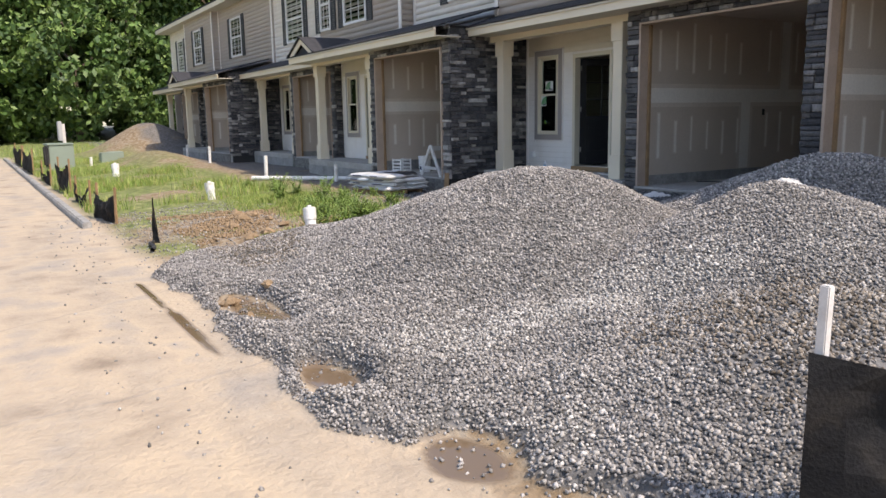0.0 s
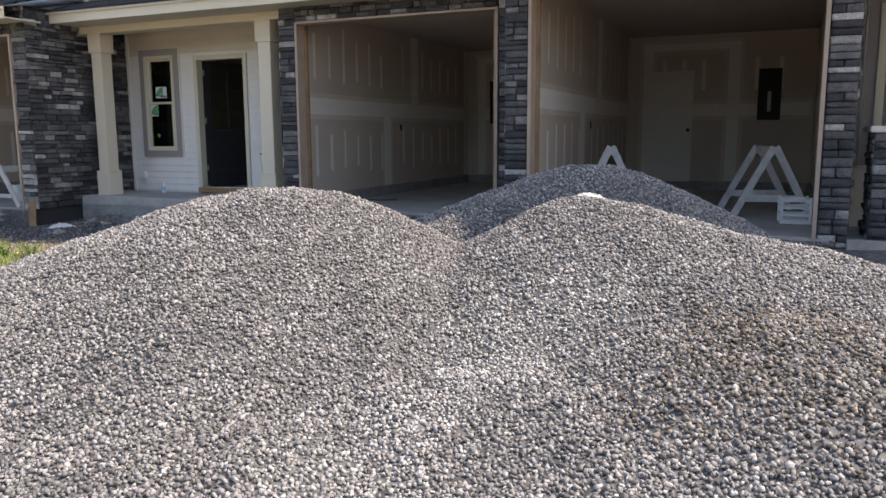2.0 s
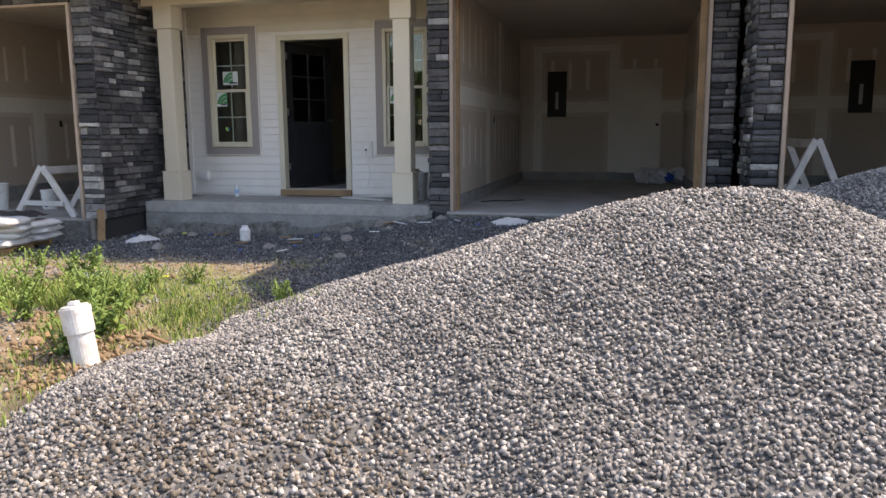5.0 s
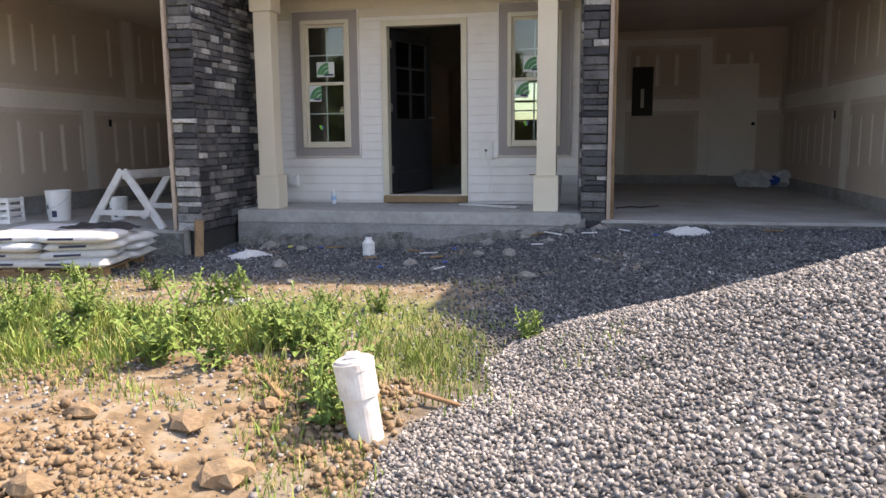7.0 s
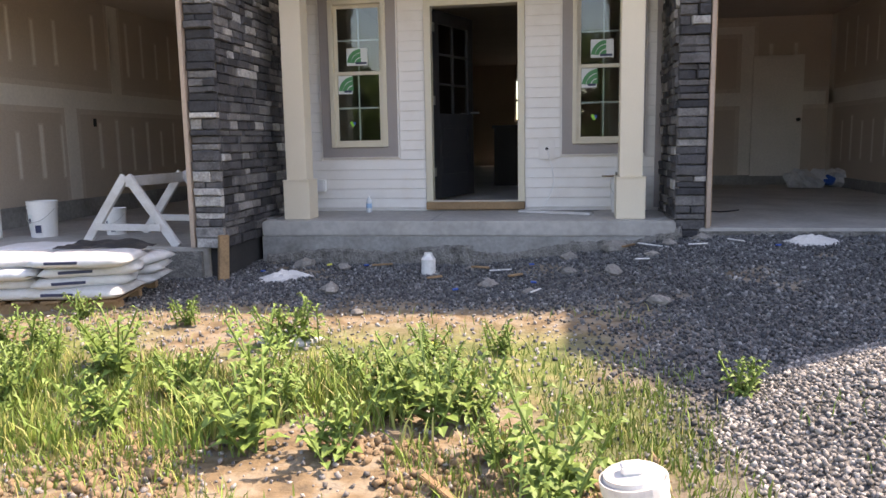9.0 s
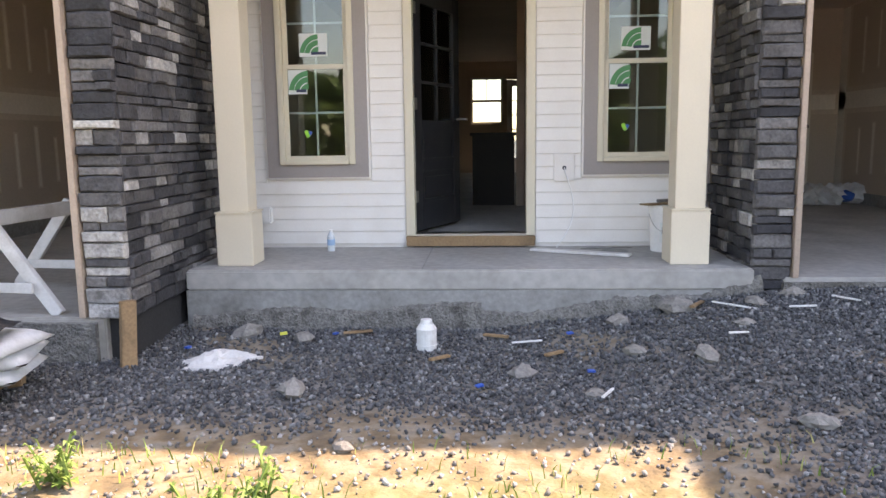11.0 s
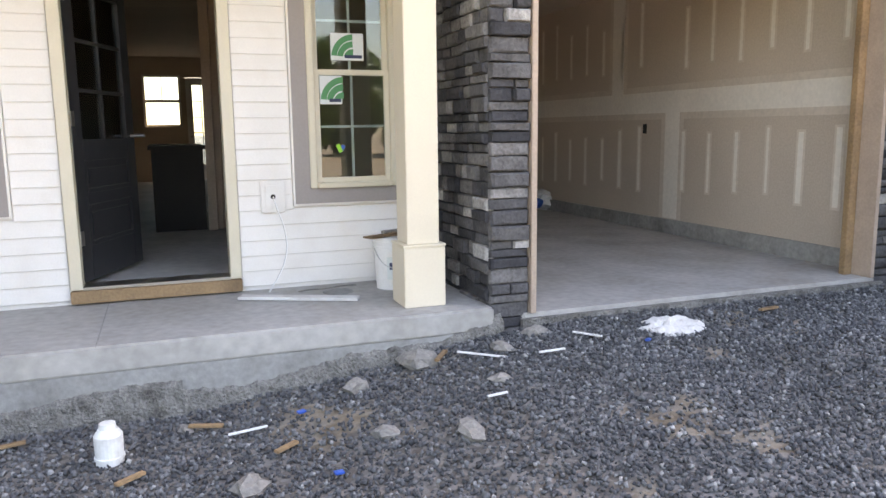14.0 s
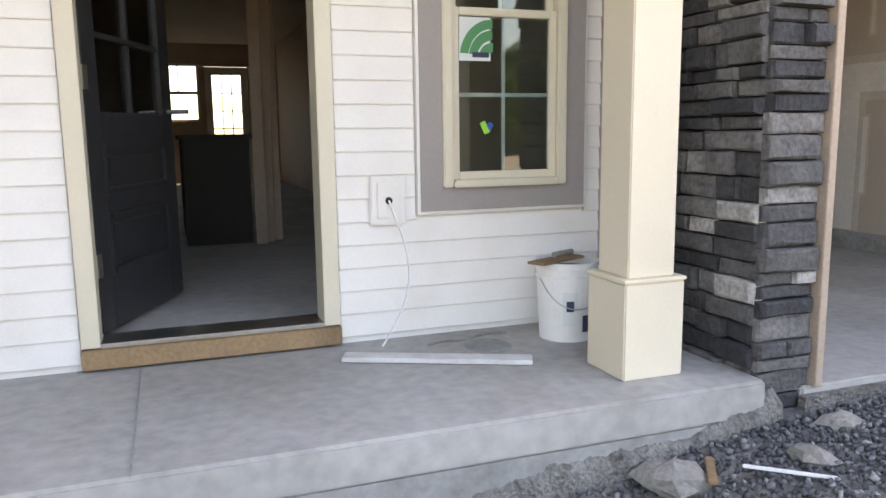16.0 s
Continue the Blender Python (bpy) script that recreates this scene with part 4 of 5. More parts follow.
        part("shutter", bm, "shutter", top, "charcoal louvred shutter")


def upper(x0, x1, y, mat, windows=(), z0=3.0, z1=6.0, depth=4.0):
    wall = wall_boxes("wall_upper", mat, [(x0, x1, y, y + depth, z0, z1)], "upstairs wall in horizontal lap siding")
    verts, polys, z, k = [], [], z0, 0
    while z < z1:
        verts += [(x0, y - 0.022, z), (x1, y - 0.022, z), (x1, y - 0.004, z + 0.15), (x0, y - 0.004, z + 0.15), (x0, y, z), (x1, y, z)]
        polys += [(k, k + 1, k + 2, k + 3), (k + 4, k + 5, k + 1, k)]
        verts += [(x1 + 0.022, y, z), (x1 + 0.022, y + depth, z), (x1 + 0.004, y + depth, z + 0.15), (x1 + 0.004, y, z + 0.15), (x1, y, z), (x1, y + depth, z)]
        polys += [(k + 6, k + 7, k + 8, k + 9), (k + 10, k + 11, k + 7, k + 6)]
        k += 12
        z += 0.15
    ob = new("siding_courses", from_arrays("siding_courses", np.array(verts), np.array(polys), mat))
    ob.parent = wall
    tagged(ob, kind="stuff")
    part("corner_board", box(x1 - 0.09, x1 + 0.03, y - 0.03, y - 0.001, z0, z1), "siding", wall)
    part("corner_board", box(x0 - 0.02, x0 + 0.09, y - 0.03, y - 0.001, z0, z1), "siding", wall)
    for wx, w in windows:
        upper_window(wx, y, z0 + 0.85, w, 1.6)


# Two unseen stretches on the right, set forward to suit the ground shadow.
upper(5.5, 14.0, -1.8, "siding_grey", [(7.4, 1.5)])
upper(-2.0, 5.5, -1.0 + 0.15, "siding_grey", [(0.0, 1.2), (3.7, 1.5)])
upper(-6.5, -2.0, -0.2, "siding", [(-4.2, 1.2)])
upper(-12.0, -6.6, -0.55, "siding_grey", [(-9.3, 1.5), (-11.4, 0.8)])
upper(-17.0, -12.0, -0.2, "siding", [(-14.9, 1.6)])
upper(-24.0, -17.0, -0.3, "siding_grey", [(-21.4, 1.5)])
upper(-29.0, -24.0, -0.6, "siding_grey", [(-26.5, 1.4)])
upper(-33.8, -29.0, -0.2, "siding", [(-31.6, 1.3)])


def roof_gable(x0, x1, y0, y1, ze, zp):
    """A gable roof whose ridge runs back from the street."""
    top = empty("gable_roof", 0, 0, 0, label="dark shingle gable roof out of sight, fitted to the shadow", category="roof", kind="structure")
    xm = (x0 + x1) / 2
    for xa in (x0, x1):
        part("slope", beam((xa, (y0 + y1) / 2, ze), (xm, (y0 + y1) / 2, zp), y1 - y0, 0.12), "shingle", top)
    bm = bmesh.new()
    vs = [bm.verts.new(p) for p in ((x0 + 0.4, y0 + 0.5, ze), (x1 - 0.4, y0 + 0.5, ze), (xm, y0 + 0.5, zp - 0.1), (x0 + 0.4, y0 + 0.62, ze), (x1 - 0.4, y0 + 0.62, ze), (xm, y0 + 0.62, zp - 0.1))]
    bm.faces.new(vs[:3])
    bm.faces.new(vs[3:][::-1])
    for a, b in ((0, 1), (1, 2), (2, 0)):
        bm.faces.new((vs[a], vs[b], vs[b + 3], vs[a + 3]))
    part("gable_wall", bm, "siding", top)
    part("rake_board", beam((x0, y0, ze), (xm, y0, zp), 0.03, 0.2), "cream", top)
    part("rake_board", beam((x1, y0, ze), (xm, y0, zp), 0.03, 0.2), "cream", top)


def main_roof(x0, x1, y, z):
    top = empty("main_roof", 0, 0, 0, label="long dark shingle roof over the row", category="roof", kind="structure")
    part("fascia", box(x0, x1, y, y + 0.03, z, z + 0.18), "cream", top)
    part("soffit", box(x0, x1, y + 0.03, y + 1.2, z + 0.005, z + 0.03), "soffit", top)
    part("front_slope", beam((0.5 * (x0 + x1), y, z + 0.2), (0.5 * (x0 + x1), 5.0, z + 2.4), x1 - x0, 0.1), "shingle", top)
    part("rear_slope", beam((0.5 * (x0 + x1), 12.4, z + 0.2), (0.5 * (x0 + x1), 5.0, z + 2.4), x1 - x0, 0.1), "shingle", top)


# Unseen roofs; the near eaves are set where their shadow edge falls.
main_roof(-2.1, 5.5, -1.5, 6.0)
main_roof(-12.2, -2.1, -1.2, 6.0)
main_roof(-34.3, -12.2, -0.9, 6.0)
main_roof(9.5, 14.2, -2.2, 6.0)
# Unseen gable, fitted to the peaked shadow edge on the ground.
roof_gable(5.2, 9.7, -2.35, 5.0, 6.0, 8.5)
# Second unseen gable, added to keep the far heap in shade.
roof_gable(9.7, 14.2, -2.35, 5.0, 6.0, 8.5)
wall_boxes("wall_row_end", "siding_grey", [(-34.0, -33.85, -0.2, 12.2, -0.5, 6.0), (14.0, 14.15, -1.8, 12.2, -0.5, 6.0), (2.2, 14.0, 12.1, 12.2, -0.5, 6.0), (-34.0, -2.2, 12.1, 12.2, -0.5, 6.0), (-2.2, 2.2, 12.1, 12.2, 2.8, 6.0)], "plain grey end and rear walls of the row")
tagged(part("floor_upper", box(-34, 14, 0.3, 12.1, 2.9, 3.0), "dark"), "floor deck between the storeys", "floor", kind="structure")


# rear window and glazed rear door of the hall
rw = empty("window_4", -0.25, 12.0, 0, label="small rear window letting daylight into the hall", category="window", kind="structure")
bm = bmesh.new()
for a in ((0, 0.05, 1.25, 2.35), (0.72, 0.77, 1.25, 2.35), (0.05, 0.72, 1.25, 1.3), (0.05, 0.72, 2.3, 2.35), (0.05, 0.72, 1.77, 1.83), (0.375, 0.395, 1.83, 2.3)):
    add_box(bm, a[0], a[1], 0.03, 0.08, a[2], a[3])
part("window_frame", bm, "white", rw)
part("pane", box(0.05, 0.72, 0.05, 0.056, 1.3, 2.3), "glass", rw).visible_shadow = False
rd = empty("door_9", 0.62, 12.0, 0.09, label="glazed white rear door with a grid of lites", category="door", kind="structure")
bm = bmesh.new()
for a in ((0, 0.13, 0, 2.2), (0.67, 0.8, 0, 2.2), (0.13, 0.67, 0, 0.35), (0.13, 0.67, 2.05, 2.2)):
    add_box(bm, a[0], a[1], 0.02, 0.07, a[2], a[3])
for k in (1, 2):
    add_box(bm, 0.13 + 0.18 * k - 0.01, 0.13 + 0.18 * k + 0.01, 0.03, 0.05, 0.35, 2.05)
for k in range(1, 5):
    add_box(bm, 0.13, 0.67, 0.031, 0.049, 0.35 + 0.34 * k - 0.01, 0.35 + 0.34 * k + 0.01)
part("door_frame", bm, "white", rd)
part("pane", box(0.13, 0.67, 0.04, 0.044, 0.35, 2.05), "glass", rd).visible_shadow = False
part("door_handle", cylinder(0.025, 0.025, 0, 0.05, 12, pose(0.07, 0.02, 0.95, 90)), "metal", rd)

# kitchen island and leaning boards in the hall
isl = empty("island_cabinet", 0.22, 3.3, 0.09, label="dark unfinished island cabinet in the hall", category="cabinet")
part("body", box(-0.26, 0.26, -0.3, 1.2, 0, 0.86, 0.004), "dark", isl)
part("top", box(-0.29, 0.29, -0.33, 1.23, 0.86, 0.90, 0.004), "dark", isl)
for k, (dx, lean) in enumerate(((0, 0.06), (0.07, 0.1), (0.15, 0.04))):
    a, b = Vector((0.54 + dx, 2.9 + 0.1 * k, 0.092)), Vector((0.5 + dx + lean, 3.0 + 0.1 * k, 2.55))
    ob = part("leaning_board", beam(a, b, 0.09, 0.022), "jamb")
    tagged(ob, "raw trim board leaning upright in the hall", "board", "leaning boards")


# ---- things on the porch ----
def bucket(x, y, z, s=1.0, group="buckets", label="white plastic bucket with a wire handle and printed label"):
    top = empty("bucket", x, y, z, label=label, category="bucket", group=group)
    top.scale = (s, s, s)
    bm = cylinder(0.128, 0.148, 0, 0.37, 32, caps=False)
    bmesh.ops.solidify(bm, geom=bm.faces[:], thickness=0.004)
    cylinder(0.126, 0.126, 0.002, 0.008, 32, None, bm)
    part("shell", bm, "white", top)
    for za in (0.30, 0.335, 0.362):
        bm = cylinder(0.152, 0.153, za, za + 0.012, 32, caps=False)
        bmesh.ops.solidify(bm, geom=bm.faces[:], thickness=0.006)
        part("rim", bm, "white", top)
    tube("wire_handle", [(-0.15, 0, 0.31), (-0.14, -0.1, 0.2), (-0.02, -0.17, 0.15), (0.12, -0.12, 0.2), (0.15, 0, 0.31)], 0.003, "metal", top)
    for a, mat, za, zb, w in ((-22, "paper", 0.08, 0.24, 14), (-22, "ink", 0.15, 0.2, 7), (14, "ink", 0.05, 0.13, 12)):
        bm = bmesh.new()
        for q in range(4):
            t0, t1 = radians(a - 90 - w + q * w / 2), radians(a - 90 - w + (q + 1) * w / 2)
            r = 0.1485 if mat == "ink" else 0.147
            bm.faces.new([bm.verts.new((r * (1 - (0.30 - zz) * 0.13) * math.cos(t), r * (1 - (0.30 - zz) * 0.13) * math.sin(t), zz)) for t, zz in ((t0, za), (t1, za), (t1, zb), (t0, zb))])
        part("printed_label", bm, mat, top)
    return top


b1 = bucket(1.60, -0.28, 0)
part("contents", cylinder(0.13, 0.13, 0.30, 0.335, 24), "rock", b1, "dried mortar in the bucket")
trowel = empty("trowel", 1.56, -0.30, 0.378, 25, label="mortar-crusted wooden trowel lying across the bucket", category="tool")
part("blade", box(-0.2, 0.12, -0.05, 0.05, 0.0, 0.012, 0.004), "wood", trowel)
part("grip", cylinder(0.014, 0.014, -0.08, 0.06, 12, pose(0.02, 0, 0.03, 0, 90, 0)), "rock", trowel)

plank = empty("plank", 0.88, -0.44, 0.0, -25, label="pale painted board lying on the porch slab", category="board")
part("board", box(-0.41, 0.41, -0.045, 0.045, 0.003, 0.024, 0.003), "whitewood", plank)
lid = empty("mortar_patch", 1.18, -0.30, 0.001, label="dark round patch of spilled mortar on the slab", category="stain")
bm = cylinder(0.11, 0.10, 0.0, 0.006, 28)
part("disc", bm, "footing", lid)
crack = tube("mortar_trail", [(0.92, -0.2, 0.003), (1.0, -0.15, 0.004), (1.1, -0.19, 0.003), (1.25, -0.1, 0.004), (1.35, -0.13, 0.003)], 0.006, "rock")
tagged(crack, "thin trail of dried mortar on the slab", "stain")

bx = empty("junction_box", 0.79, -0.02, 0.67, label="almond wall block with a hole and a hanging cable", category="junction box")
part("flange", box(-0.085, 0.085, -0.022, 0.0, -0.115, 0.115, 0.006), "siding", bx)
part("plate", box(-0.055, 0.055, -0.034, -0.022, -0.08, 0.08, 0.004), "siding", bx)
# Solid near-black disc; the shade inside the hole is its colour.
part("hole", cylinder(0.017, 0.017, 0.0, 0.003, 20, pose(0, -0.034, 0, 90)), "dark", bx)
tube("cable", [(0, -0.04, 0), (0.005, -0.08, -0.05), (0.06, -0.1, -0.2), (0.08, -0.09, -0.38), (0.02, -0.1, -0.55), (-0.07, -0.12, -0.665)], 0.0045, "white", bx)
mb = empty("outlet_cover", -1.77, -0.02, 0.29, label="white weatherproof outlet cover on the siding", category="outlet")
part("housing", box(-0.06, 0.06, -0.07, 0, -0.07, 0.07, 0.01), "white", mb)
part("flap", box(-0.055, 0.055, -0.085, -0.07, -0.06, 0.065, 0.006), "white", mb)
wb = empty("water_bottle", -1.17, -0.22, 0, label="clear water bottle with a blue label on the slab", category="bottle")
part("body", cylinder(0.032, 0.032, 0, 0.12, 18), "clear", wb)
part("neck", cylinder(0.032, 0.013, 0.12, 0.165, 18), "clear", wb)
part("screw_cap", cylinder(0.014, 0.014, 0.165, 0.18, 14), "white", wb)
part("wrapper", cylinder(0.033, 0.033, 0.05, 0.1, 18), "pale_blue", wb)
lower_tags(1.28, 0, 1.0)
lower_tags(-1.38, 0, 0.98)

joint = part("control_joint", box(-0.006 - 0.32, 0.0 - 0.32, -1.168, -0.06, 0.0005, 0.004), "footing")
tagged(joint, "dark control joint across the porch slab", "joint", kind="structure")


def ragged_ledge(x0, x1, y, rise, seed):
    """Broken spill of concrete along the foot of a slab; its torn upper edge climbs along x by rise."""
    r = random.Random(seed)
    bm = bmesh.new()
    n = int((x1 - x0) / 0.014)
    prev = None
    for k in range(n + 1):
        x = x0 + (x1 - x0) * k / n
        rough = noise.noise(Vector((x * 9, seed, 0))) * 0.022 + noise.noise(Vector((x * 31, seed, 4))) * 0.012
        scallop = 0.05 * abs(math.sin(x * 2.7 + seed))
        top = -0.32 + rise * max(0.0, min(1.0, (x - x0) / (x1 - x0))) ** 1.4 + scallop + rough
        row = []
        for j in range(7):
            f = j / 6
            lump = 0.016 * noise.noise(Vector((x * 7, f * 5, seed + 2))) + 0.009 * noise.noise(Vector((x * 26, f * 18, seed)))
            out = (0.012 if j == 0 else 0.03) + 0.05 * f + lump
            row.append(bm.verts.new((x, y - out if j else y + 0.02, top + (-0.62 - top) * f ** 1.3 + (r.uniform(-0.006, 0.006) if 0 < j else 0))))
        if prev:
            for q in range(6):
                bm.faces.new((prev[q], row[q], row[q + 1], prev[q + 1]))
        prev = row
    bmesh.ops.recalc_face_normals(bm, faces=bm.faces)
    return tagged(part("broken_ledge", bm, "crumbled"), "ragged crumbled concrete spill along the porch footing", "ledge", kind="structure")


ragged_ledge(-2.0, 0.1, -1.165, 0.06, 2)
ragged_ledge(0.1, 2.05, -1.165, 0.22, 5)
ragged_ledge(2.3, 5.3, -1.16, 0.04, 8)


# ---- pipes, jug, bags, sawhorses ----
def standpipe(x, y, h, r=0.075, tilt=(0, 0), cap=True, group="stand pipes", label="dirty white plastic stand pipe with a screw cap"):
    top = empty("stand_pipe", x, y, z_at(x, y) - 0.08, label=label, category="pipe", group=group)
    top.rotation_euler = (radians(tilt[0]), radians(tilt[1]), 0)
    h += 0.08
    part("pipe", cylinder(r, r, 0, h - 0.12, 28), "pvc", top)
    if cap:
        part("collar", cylinder(r * 1.16, r * 1.16, h - 0.17, h - 0.012, 28), "pvc", top)
        part("cap_rim", cylinder(r * 1.2, r * 1.2, h - 0.045, h - 0.012, 28), "pvc", top)
        part("cap", cylinder(r * 1.05, r * 1.02, h - 0.012, h, 28), "pvc", top)
        part("cap_nut", box(-r * 0.4, r * 0.4, -r * 0.3, r * 0.3, h, h + 0.028, 0.006), "pvc", top)
    return top


standpipe(1.19, -6.40, 0.37, 0.078, (0, -9))
standpipe(-4.75, -6.2, 0.36, 0.085, (4, -5))
standpipe(-14.2, -6.6, 0.4, 0.1, (0, -7))
for x, y, h in ((-8.9, -3.6, 0.75), (-16.8, -3.0, 0.8), (-20.5, -2.9, 0.8), (-20.5, -6.5, 0.5), (-6.5, -2.6, 0.55)):
    standpipe(x, y, h, 0.05, (0, 2), False, "thin pipes", "thin white plastic stub pipe standing in the soil")
lp = empty("drain_pipe", -7.4, -3.0, z_at(-7.4, -3.0) + 0.055, 43, label="long grey-white drain pipe lying on the soil", category="pipe")
part("tube", cylinder(0.055, 0.055, -1.6, 1.6, 20, pose(0, 0, 0, 0, 90, 0)), "pvc", lp)
part("socket", cylinder(0.064, 0.064, 1.45, 1.62, 20, pose(0, 0, 0, 0, 90, 0)), "pvc", lp)

jug = empty("jug", -0.25, -1.72, z_at(-0.25, -1.72) - 0.012, label="small white plastic cleanout cap jug standing in gravel", category="jug")
bm = cylinder(0.072, 0.075, 0, 0.17, 24)
cylinder(0.075, 0.05, 0.17, 0.205, 24, None, bm)
part("body", bm, "pvc", jug)
part("neck", cylinder(0.046, 0.042, 0.205, 0.235, 20), "pvc", jug)
part("ring", cylinder(0.079, 0.079, 0.045, 0.056, 24), "pvc", jug)
jug.scale = (0.88, 0.88, 0.9)


def bag(x, y, z, rz, l, w, h, seed):
    r = random.Random(seed)
    bm = bmesh.new()
    bmesh.ops.create_grid(bm, x_segments=14, y_segments=9, size=0.5)
    low = bmesh.ops.duplicate(bm, geom=bm.faces[:] + bm.edges[:] + bm.verts[:])["geom"]
    low_v = {v for v in low if isinstance(v, bmesh.types.BMVert)}
    for v in bm.verts:
        e = max(0.0, 1 - (abs(v.co.x) * 2) ** 6) * max(0.0, 1 - (abs(v.co.y) * 2) ** 6)
        lump = 0.15 * noise.noise(Vector((v.co.x * 5 + seed, v.co.y * 5, seed)))
        top = h * (0.5 + 0.5 * e ** 0.5 + lump * e)
        v.co = Vector((v.co.x * l, v.co.y * w, h * 0.42 * (1 - e ** 0.5) if v in low_v else max(top, h * 0.44)))
    bmesh.ops.remove_doubles(bm, verts=bm.verts, dist=0.012)
    bmesh.ops.recalc_face_normals(bm, faces=bm.faces)
    ob = empty("cement_bag", x, y, z, rz, label="full white film bag of dry mix in a stack", category="bag", group="stacked bags")
    body = part("sack", bm, "bag", ob)
    for p in body.data.polygons:
        p.use_smooth = True
    part("print_bar", box(-l * 0.3, l * 0.02, -w / 2 - 0.004, -w / 2 + 0.03, h * 0.42, h * 0.62), "ink", ob)


gz = max(z_at(-2.9, -3.0), z_at(-2.4, -2.7), z_at(-3.4, -3.3))
pal = empty("pallet", -3.0, -2.98, gz, 12, label="weathered timber pallet under the bags", category="pallet")
for k in range(3):
    part("runner", box(-0.6, 0.6, -0.45 + k * 0.41, -0.37 + k * 0.41, -0.05, 0.045, 0.004), "wood", pal)
for k in range(6):
    part("slat", box(-0.6 + k * 0.21, -0.46 + k * 0.21, -0.48, 0.48, 0.045, 0.065, 0.003), "wood", pal)
k = 0
for layer in range(4):
    for gx, gy in ((-0.32, -0.26), (0.32, -0.26), (-0.3, 0.24), (0.33, 0.24)):
        if layer == 3 and k % 4 == 3:
            k += 1
            continue
        c, s_ = math.cos(radians(12)), math.sin(radians(12))
        jx, jy = gx + random.uniform(-0.08, 0.08), gy + random.uniform(-0.06, 0.06)
        bag(-3.0 + jx * c - jy * s_, -2.98 + jx * s_ + jy * c, gz + 0.066 + layer * 0.082, 12 + random.uniform(-16, 16), 0.72, 0.52, 0.095, k)
        k += 1
cov = empty("black_sheet", -2.7, -2.82, gz + 0.385, 8, label="black plastic sheet folded over the bags", category="sheet")
bm = bmesh.new()
bmesh.ops.create_grid(bm, x_segments=16, y_segments=12, size=0.5)
for v in bm.verts:
    v.co = Vector((v.co.x * 0.62, v.co.y * 0.5, 0.035 * noise.noise(Vector((v.co.x * 4, v.co.y * 4, 3))) - 0.10 * max(0, v.co.x - 0.3) * 2 + 0.03))
bmesh.ops.solidify(bm, geom=bm.faces[:], thickness=0.004)
part("film", bm, "black", cov)


def sawhorse(x, y, z, rz, length, height, spread, label="white-painted A-frame sawhorse with cross braces", tilt=0):
    top = empty("sawhorse", x, y, z, rz, label=label, category="sawhorse", group="sawhorses")
    top.rotation_euler = (radians(tilt), 0, radians(rz))
    part("ridge_beam", box(-0.02, 0.02, 0.0, length, height - 0.10, height, 0.003), "whitewood", top)
    for yy in (0.0, length):
        for s in (-1, 1):
            part("leg", beam((s * spread, yy, 0), (s * 0.012, yy, height), 0.04, 0.085), "whitewood", top)
        part("brace", box(-spread * 0.72, spread * 0.72, yy - 0.055, yy - 0.035, height * 0.22, height * 0.32, 0.003), "whitewood", top)
    return top


sawhorse(-3.07, -1.86, -0.15, -6, 0.9, 0.65, 0.5)
sawhorse(6.58, -0.42, -0.07, 12, 0.9, 0.87, 0.42)
sawhorse(8.5, 0.0, -0.07, 14, 0.9, 0.87, 0.46)


def crate(x, y, z, rz=0):
    top = empty("crate", x, y, z, rz, label="white slatted plastic milk crate", category="crate", group="crates")
    for k in range(4):
        for a in ((-0.16, 0.16, -0.16, -0.145), (-0.16, 0.16, 0.145, 0.16), (-0.16, -0.145, -0.145, 0.145), (0.145, 0.16, -0.145, 0.145)):
            part("slat", box(*a, k * 0.085, k * 0.085 + (0.035 if k else 0.05)), "white", top)
    for sx in (-0.15, 0.15):
        for sy in (-0.15, 0.15):
            part("corner_post", box(sx - 0.017, sx + 0.017, sy - 0.017, sy + 0.017, 0.001, 0.305, 0.003), "white", top)


crate(-4.95, -1.55, -0.15, 10)
crate(8.75, -0.55, -0.07, 5)
bucket(-4.45, -1.2, -0.15, 1.0)
bucket(-3.75, -1.0, -0.15, 0.75)
tb = empty("trash_bags", 4.98, 4.5, -0.07, label="crumpled pale and teal plastic bags on the garage floor", category="bag")
for k, (dx, dy, mat) in enumerate(((0, 0, "bag"), (0.35, 0.1, "bag"), (0.15, -0.12, "blue"), (-0.25, 0.05, "bag"))):
    bm = bmesh.new()
    bmesh.ops.create_icosphere(bm, subdivisions=3, radius=0.2 if mat == "bag" else 0.1)
    for v in bm.verts:
        v.co *= 1 + 0.5 * noise.noise(v.co * 9 + Vector((k * 7, 0, 0)))
        v.co.z = max(v.co.z * 0.8 + 0.13, 0.0)
        v.co += Vector((dx, dy, 0))
    part("crumpled_bag", bm, mat, tb)
wp = tagged(tube("cord", [(2.4, 0.2, -0.062), (2.6, 0.5, -0.063), (2.7, 0.3, -0.062), (2.95, 0.6, -0.063)], 0.008, "black"), "short dark cord on the garage floor", "cord")
st = part("survey_stake", beam((-2.05, -2.12, -0.55), (-2.03, -2.10, -0.02), 0.05, 0.09), "wood")
tagged(st, "stub of raw lumber driven beside the pier", "stake")


# ---- curb, silt fence, far things ----
bm = bmesh.new()
n = 60
for k in range(n):
    xa, xb = -34 + k * (31.6 / n), -34 + (k + 1) * (31.6 / n) - 0.012
    add_box(bm, xa, xb, -8.95, -8.80, -0.75, -0.50, 0.02)
tagged(part("curb", bm, "footing"), "dusty concrete curb along the road", "curb", kind="structure")


